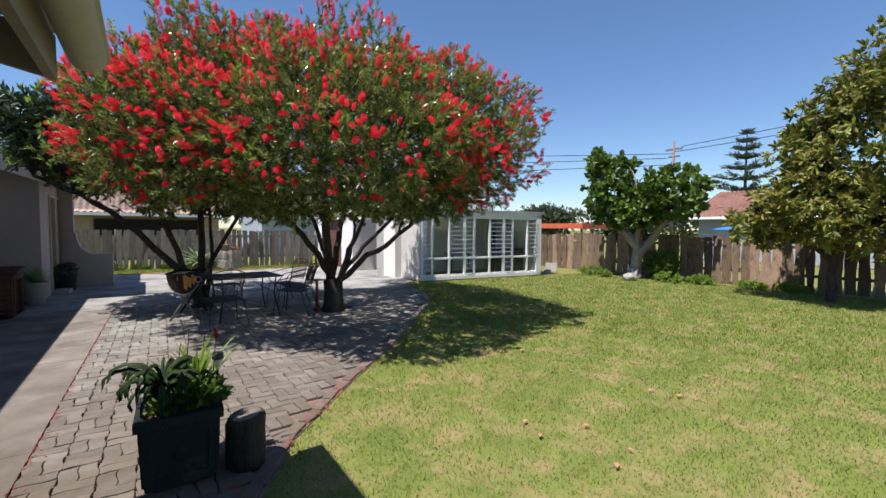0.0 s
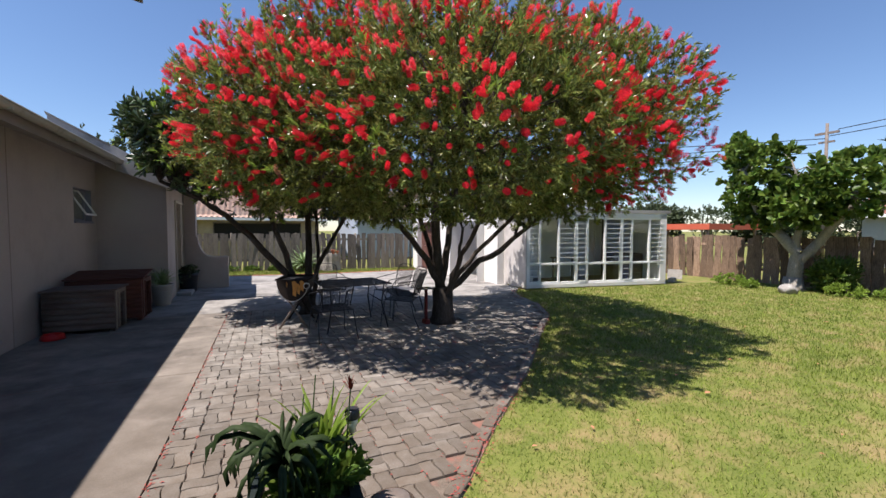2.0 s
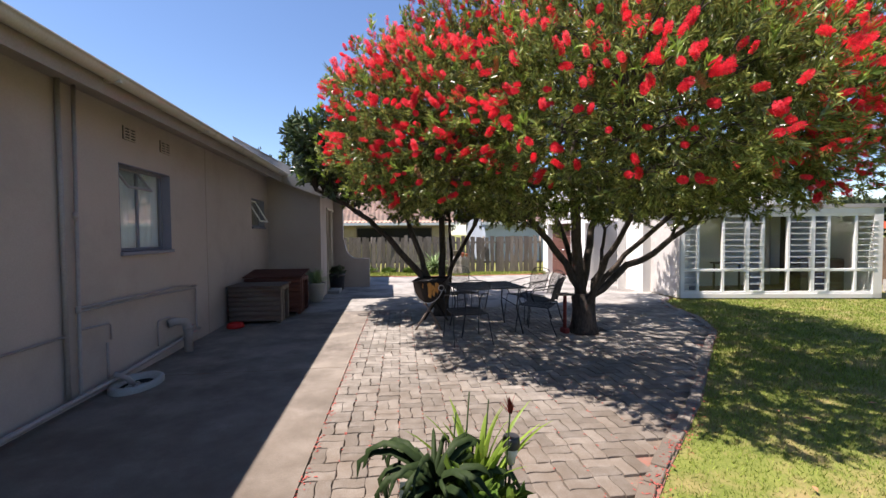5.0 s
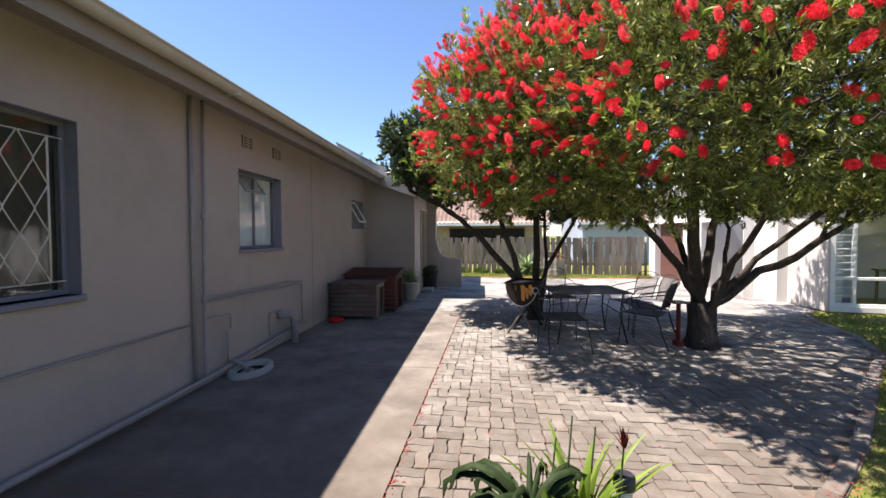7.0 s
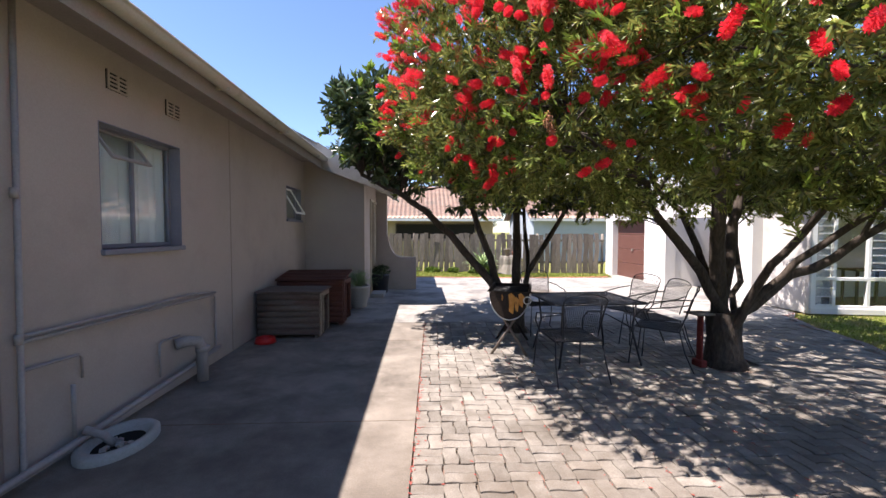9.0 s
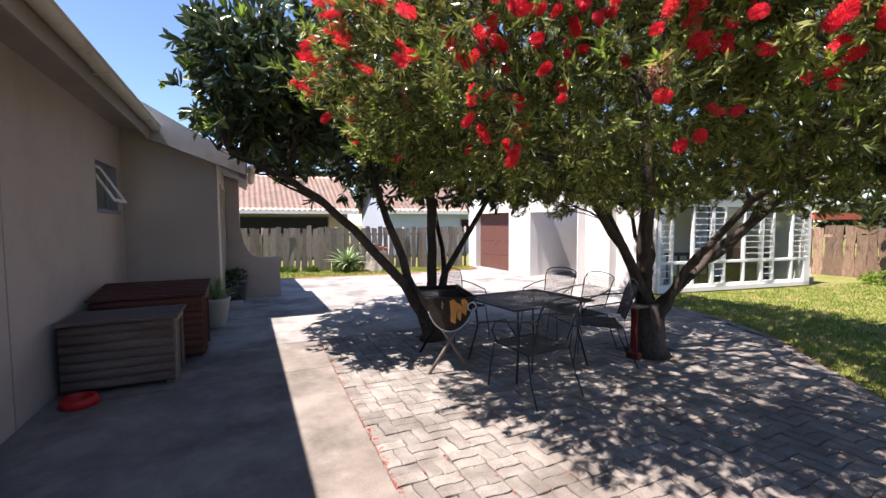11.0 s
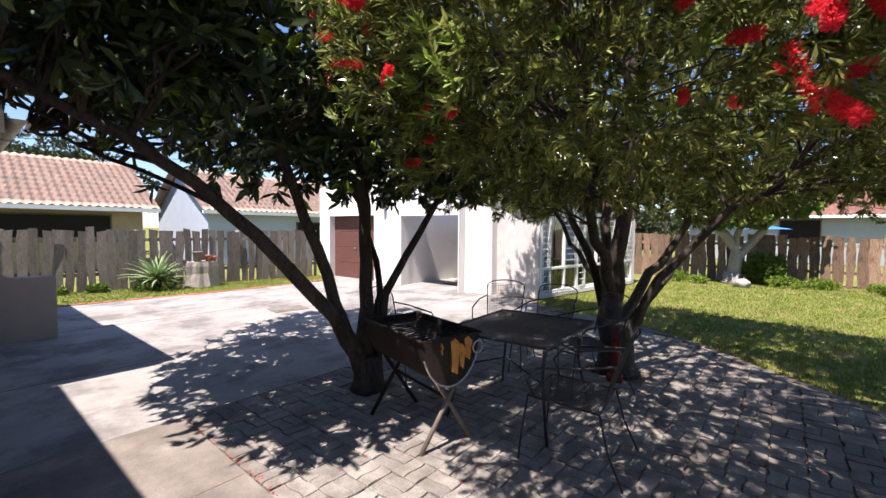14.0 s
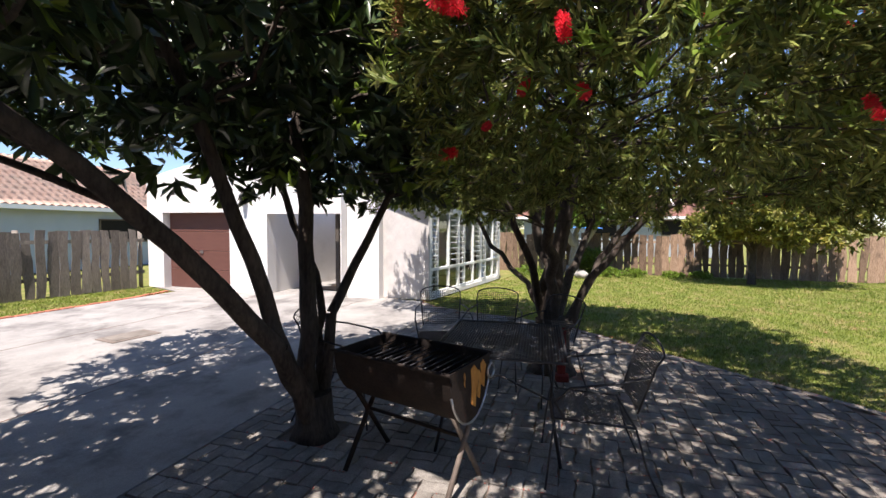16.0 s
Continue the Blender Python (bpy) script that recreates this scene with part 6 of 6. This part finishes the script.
def norfolk_pine():
    t = thing("norfolk_pine", (66.0, 21.0, 0), 0, "tall tiered norfolk pine standing in the distance", "tree")
    rng = np.random.default_rng(44)
    H = 15.5
    bm = bmesh.new(); tubem(bm, [(0, 0, -0.1), (0, 0, H * 0.5), (0, 0, H)], [0.35, 0.2, 0.04], 8); part("trunk", bm, M["bark"], t)
    bmb = bmesh.new()
    P, W = [], []
    z = 4.2
    while z < H - 0.3:
        f = (H - z) / H
        R = 6.0 * f ** 0.8 * (0.85 + 0.3 * rng.random())
        for k in range(7):
            a = 6.2832 * (k + rng.random() * 0.6) / 7
            e = np.array([R * math.cos(a), R * math.sin(a), 0.22 * R + rng.normal() * 0.1])
            tubem(bmb, [(0, 0, z), (e[0] * 0.5, e[1] * 0.5, z + 0.02 * R), (e[0], e[1], z + e[2])], [0.06, 0.04, 0.015], 4, caps=False)
            m = int(26 * R / 4) + 8
            for s in rng.random(m) ** 0.8:
                P.append(np.array([0, 0, z]) + e * s * np.array([1, 1, s]))
                W.append((rng.normal(), rng.normal(), 0.6))
        z += 1.45 if z < H * 0.7 else 1.1
    part("branchwork", bmb, M["bark"], t)
    P, W = np.array(P), np.array(W)
    P = np.repeat(P, 5, 0) + rng.normal(size=(len(P) * 5, 3)) * np.array([0.16, 0.16, 0.06]); W = np.repeat(W, 5, 0) + rng.normal(size=(len(P), 3)) * 0.4
    leaf_mesh("foliage", P, W, 0.45 + 0.2 * rng.random(len(P)), 0.10 + 0 * P[:, 0], M["far leaf"], t, rng)["kind"] = "stuff"

norfolk_pine()


def far_trees():
    spots = [((-9, 36), 8.4, 4.2), ((-2, 38), 7.8, 4.2), ((3.5, 36), 6.2, 2.8), ((12, 40), 5.6, 4), ((19, 38), 4.4, 3.5), ((24, 20), 3.6, 2.2), ((27, 24), 3.2, 2.8), ((22, 11.5), 2.6, 1.2), ((36, 14), 3.2, 3.0), ((45, 30), 4.5, 4.5), ((40, 3), 3.3, 3.0), ((-16, 34), 7.0, 4.5)]
    for i, ((x, y), h, r) in enumerate(spots):
        rng = np.random.default_rng(100 + i)
        t = thing("garden_tree", (x, y, 0), 0, "rounded dark green tree behind the neighbouring houses", "tree", "trees beyond the fences")
        bm = bmesh.new()
        for k in range(5):
            limb(bm, (0, 0, -0.05), (rng.normal() * r * 0.3, rng.normal() * r * 0.3, h * 0.75), 0.12, 0.03, rng, 0.1, 4, 6)
        part("trunk", bm, M["bark"], t)
        blobs = [(0, 0, h * 0.62, r, r, h * 0.36)] + [(rng.normal() * r * 0.5, rng.normal() * r * 0.5, h * (0.6 + 0.2 * rng.random()), r * 0.55, r * 0.55, h * 0.2) for _ in range(4)]
        tips, out = crown_points(rng, blobs, 700, 0.6)
        a, w, l, wd, _ = sprays(rng, tips, out, 9, 0.35, 0.26, 0.11, up=0.4)
        leaf_mesh("leaves", a, w, l, wd, M["far leaf"], t, rng)["kind"] = "stuff"

far_trees()


def power_line():
    p = thing("utility_pole", (24.0, 10.5, 0), 0, "weathered timber power pole with a crossarm and cables", "pole")
    bm = bmesh.new(); tubem(bm, [(0, 0, -0.1), (0, 0, 6.6)], [0.09, 0.06], 10); part("pole", bm, M["pole wood"], p)
    bm = bmesh.new(); boxm(bm, -0.05, 0.05, -0.45, 0.45, 6.1, 6.2); boxm(bm, -0.05, 0.05, -0.3, 0.3, 5.7, 5.78); part("crossarm", bm, M["pole wood"], p)
    for k, (dy, z, e, ez) in enumerate(((-0.4, 6.25, (30, -22), 10.0), (0.0, 6.0, (30, -24), 9.0), (0.4, 5.7, (-4, 42), 6.5), (0.0, 5.9, (-4, 40), 7.2), (0.2, 5.3, (-2, 44), 6.0))):
        a, b = Vector((24.0, 10.5 + dy, z)), Vector((*e, ez))
        bm = bmesh.new(); tubem(bm, [a.lerp(b, t / 10) - Vector((0, 0, 1.2 * (t / 10) * (1 - t / 10))) for t in range(11)], 0.018, 5)
        tagged(part("cable", bm, M["wire"]), "thin black overhead cable from the power pole", "cable", "overhead cables")

power_line()


def small_things():
    s = thing("rock", (12.35, 6.2, -0.03), 20, "rough grey rock at the foot of the fig tree", "rock")
    bm = bmesh.new(); bmesh.ops.create_icosphere(bm, subdivisions=3, radius=0.2)
    for v in bm.verts:
        v.co *= 1 + 0.25 * noise.noise(v.co * 6); v.co.z = max(v.co.z * 0.8, -0.1)
        v.co.z += 0.09; v.co.x *= 1.3
    part("stone", bm, M["stone"], s)
    b = thing("concrete_block", (11.75, 9.05, -0.03), 15, "pale concrete block by the corner of the sunroom", "block")
    bm = bmesh.new(); boxm(bm, -0.13, 0.13, -0.08, 0.08, 0, 0.14); bevelled(bm, 0.01); part("block", bm, M["grey pot"], b)
    g = thing("slate_sheet", (12.6, 9.6, -0.03), -60, "grey sheet leaning against the plank fence", "panel")
    bm = bmesh.new(); boxm(bm, -0.22, 0.22, -0.01, 0.01, 0, 0.33, pose(0, 0, 0, -14)); part("sheet", bm, M["stone"], g)
    rng = np.random.default_rng(77)
    vs, fs = [], []
    for i in range(170):
        x, y = 1.5 + rng.random() * 12, 0.2 + rng.random() * 9
        if x < np.interp(y, [p[1] for p in EDGE], [p[0] for p in EDGE]) + 0.3 or y > 8.6: continue
        a, L = rng.random() * 6.28, 0.02 + rng.random() * 0.025
        c, s_ = math.cos(a) * L, math.sin(a) * L
        b = len(vs)
        vs += [(x - c, y - s_, 0.0), (x + s_ * 0.5, y - c * 0.5, 0.008), (x + c, y + s_, 0.004), (x - s_ * 0.5, y + c * 0.5, 0.01)]
        fs.append((b, b + 1, b + 2, b + 3))
    o = raw("fallen_leaves", vs, fs, M["flower old"]); tagged(o, "scattered fallen brown leaves on the lawn", "leaves", kind="stuff")
    vs, fs = [], []
    for i in range(2600):
        if i < 420:
            y = rng.random() * 9.0; x = px(y) + abs(rng.normal()) * 0.03
        elif i < 1700:
            k = 1.5 + rng.random() * (len(EDGE) - 2.5); j = int(k); f = k - j
            x = EDGE[j][0] * (1 - f) + EDGE[j + 1][0] * f + rng.normal() * 0.045 - 0.03; y = EDGE[j][1] * (1 - f) + EDGE[j + 1][1] * f + rng.normal() * 0.05
        else:
            x, y = PX + rng.random() * 5.5, 2.0 + rng.random() * 7
            if x > np.interp(y, [p[1] for p in EDGE], [p[0] for p in EDGE]): continue
            x = px(y) + round((x - PX) / 0.205) * 0.205 + rng.normal() * 0.008
        a, L = rng.random() * 6.28, 0.006 + rng.random() * 0.012
        c, s_ = math.cos(a) * L, math.sin(a) * L
        b = len(vs)
        vs += [(x - c, y - s_, 0.004), (x + s_ * 0.4, y - c * 0.4, 0.007), (x + c, y + s_, 0.005), (x - s_ * 0.4, y + c * 0.4, 0.007)]
        fs.append((b, b + 1, b + 2, b + 3))
    o = raw("fallen_petals", vs, fs, M["petal"]); tagged(o, "fallen red filaments strewn in the paver joints", "petals", kind="stuff")

small_things()

# ---- grass ----
def grass():
    rng = np.random.default_rng(90)
    n = 420000
    x = -0.9 + rng.random(n) * 15.0
    y = -4.0 + rng.random(n) * 14.0
    edge = np.interp(y, [p[1] for p in EDGE], [p[0] for p in EDGE])
    d = np.hypot(x + 0.3, y + 0.0)
    keep = (x > edge - 0.02 + 0.05 * rng.normal(size=n)) & (x < 14.0) & (rng.random(n) < np.clip(5.5 / d, 0, 1) ** 1.2)
    keep &= ~((x > 6.3) & (y > 9.5 - (x - 6.5) * 0.173 - 0.05))
    keep &= y < 10.2
    x2 = -6 + rng.random(40000) * 12.0; y2 = 15.4 + rng.random(40000) * 3.4
    lo = np.interp(x2, [-6, -0.6, 2.5, 5.6], [16.7, 16.1, 15.8, 15.8]); hi = 19.25 - (x2 + 6) * 0.163
    k2 = (y2 > lo) & (y2 < hi) & (x2 < 5.9)
    x, y = np.concatenate([x[keep], x2[k2]]), np.concatenate([y[keep], y2[k2]])
    n = len(x)
    a = rng.random(n) * 6.2832
    h = (0.018 + 0.022 * rng.random(n)) * (1 + 0.4 * (np.hypot(x, y) > 6))
    w = 0.0028 + 0.002 * np.clip(np.hypot(x, y) / 5, 0, 2.5)
    lean = rng.normal(size=(n, 2)) * 0.016
    z0 = np.full(n, -0.032)
    vs = np.stack([np.stack([x - np.cos(a) * w, y - np.sin(a) * w, z0], 1), np.stack([x + np.cos(a) * w, y + np.sin(a) * w, z0], 1), np.stack([x + lean[:, 0], y + lean[:, 1], z0 + h], 1)], 1).reshape(-1, 3)
    o = raw("lawn_grass", vs, np.arange(n)[:, None] * 3 + [0, 1, 2], M["grass"])
    tagged(o, "short sunlit lawn with dry yellow patches", "grass", kind="stuff")

grass()

# ---- pavers ----
def pavers():
    poly = [(PX + 0.005, PY - 0.005), (px(-1.2) + 0.005, -1.2)] + EDGE[1:10] + [(5.72, PY - 0.005)]
    bed = structure(slab("pavement", poly, -0.12, -0.020, M["joint"]))
    rng = np.random.default_rng(55)
    U = 0.205
    def shape(var):
        """One wavy paver, long side along x, half a unit deep."""
        bm = bmesh.new()
        L, W, g = U, U / 2, 0.0038
        n = 6
        top = []
        for s, y0 in ((0, g), (1, W - g)):
            xs = [g + (L - 2 * g) * k / n for k in range(n + 1)]
            row = [(x, y0 + 0.0075 * math.sin((x / L) * 2 * math.pi + var) * (1 if 0 < k < n else 0.3)) for k, x in enumerate(xs)]
            top += row if s == 0 else row[::-1]
        hi = [bm.verts.new((x, y, -0.001)) for x, y in top]
        cx, cy = L / 2, W / 2
        lo = [bm.verts.new((x + (x - cx) * 0.01, y + (y - cy) * 0.03, -0.022)) for x, y in top]
        inn = [bm.verts.new((cx + (x - cx) * 0.965, cy + (y - cy) * 0.93, 0.002)) for x, y in top]
        bm.faces.new(inn)
        for i in range(len(top)):
            j = (i + 1) % len(top)
            bm.faces.new((hi[i], hi[j], inn[j], inn[i])); bm.faces.new((lo[i], lo[j], hi[j], hi[i]))
        bmesh.ops.recalc_face_normals(bm, faces=bm.faces)
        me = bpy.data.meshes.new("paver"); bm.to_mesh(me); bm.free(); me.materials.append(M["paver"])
        return me
    kinds = [shape(0.0), shape(math.pi)]
    arrays = []
    for me in kinds:
        v = np.array([tuple(q.co) for q in me.vertices])
        arrays.append((v, [list(p.vertices) for p in me.polygons]))
    spots = []
    for i in range(60):
        for j in range(60):
            x, y = PX + 0.008 + i * U, PY - 0.006 - 51 * U + j * U
            x += px(y + U / 2) - PX
            if y + U > PY + 0.001: continue
            cx, cy = x + U / 2, y + U / 2
            if cx > np.interp(cy, [p[1] for p in EDGE], [p[0] for p in EDGE]) - 0.16: continue
            if math.hypot(cx - 2.70, cy - 6.72) < 0.30 or math.hypot(cx - 0.62, cy - 8.42) < 0.26: continue
            for h in (0, 1):
                rot = (i + j) % 2
                m = pose(x, y + h * U / 2, 0) if rot == 0 else pose(x + (h + 1) * U / 2, y, 0, 0, 0, 90)
                m = m @ pose(rng.normal() * 0.0015, rng.normal() * 0.0015, rng.normal() * 0.0015, rng.normal() * 0.35, rng.normal() * 0.3, rng.normal() * 0.9)
                spots.append((cx, cy, m, rot))
    order = sorted(range(len(spots)), key=lambda k: math.hypot(spots[k][0] - 0.1, (spots[k][1] - 5.0) * 0.7))
    V, F3, base = [], [], 0
    for c, k in enumerate(order):
        cx, cy, m, rot = spots[k]
        if c < 300:
            o = new("paver", kinds[rot]); o.parent = bed; o.matrix_local = m
        else:
            v, fs = arrays[rot]
            mm = np.array(m)
            V.append(v @ mm[:3, :3].T + mm[:3, 3])
            F3 += [[q + base for q in f] for f in fs]; base += len(v)
    me = bpy.data.meshes.new("pavers")
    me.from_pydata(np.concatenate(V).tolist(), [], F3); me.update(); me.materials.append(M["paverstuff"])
    o = new("pavers", me); o.parent = bed; o["kind"] = "stuff"
    bm = bmesh.new(); boxm(bm, 0.004, 0.216, -0.05, 0.05, -0.05, 0.0); bevelled(bm, 0.006)
    me = bpy.data.meshes.new("edging_paver"); bm.to_mesh(me); bm.free(); me.materials.append(M["paver"])
    for (xa, ya), (xb, yb) in zip(EDGE[:-2], EDGE[1:-1]):
        L = math.hypot(xb - xa, yb - ya); n = max(1, round(L / 0.22)); ang = math.degrees(math.atan2(yb - ya, xb - xa))
        for k in range(n):
            f = k / n
            o = new("edging_paver", me); o.parent = bed
            o.matrix_local = pose(xa + (xb - xa) * f - 0.055, ya + (yb - ya) * f + 0.03, rng.normal() * 0.003 + 0.002, 0, 0, ang + rng.normal() * 2.5)
    # red brick edging of the far lawn strip
    pts = [(-9.0, 17.05), (-0.6, 16.08), (2.5, 15.75), (4.6, 15.80), (5.6, 16.0)]
    e = thing("lawn_edging", (0, 0, 0), 0, "row of red bricks edging the grass strip", "edging"); e["kind"] = "structure"
    bm = bmesh.new(); boxm(bm, 0, 0.2, -0.05, 0.05, -0.04, 0.02); bevelled(bm, 0.006)
    me = bpy.data.meshes.new("brick"); bm.to_mesh(me); bm.free(); me.materials.append(M["rust paint"])
    for (xa, ya), (xb, yb) in zip(pts, pts[1:]):
        L = math.hypot(xb - xa, yb - ya); n = int(L / 0.215); ang = math.degrees(math.atan2(yb - ya, xb - xa))
        for k in range(n):
            o = new("brick", me); o.parent = e; f = k / n
            o.matrix_local = pose(xa + (xb - xa) * f, ya + (yb - ya) * f, rng.normal() * 0.004, 0, 0, ang + rng.normal())

pavers()
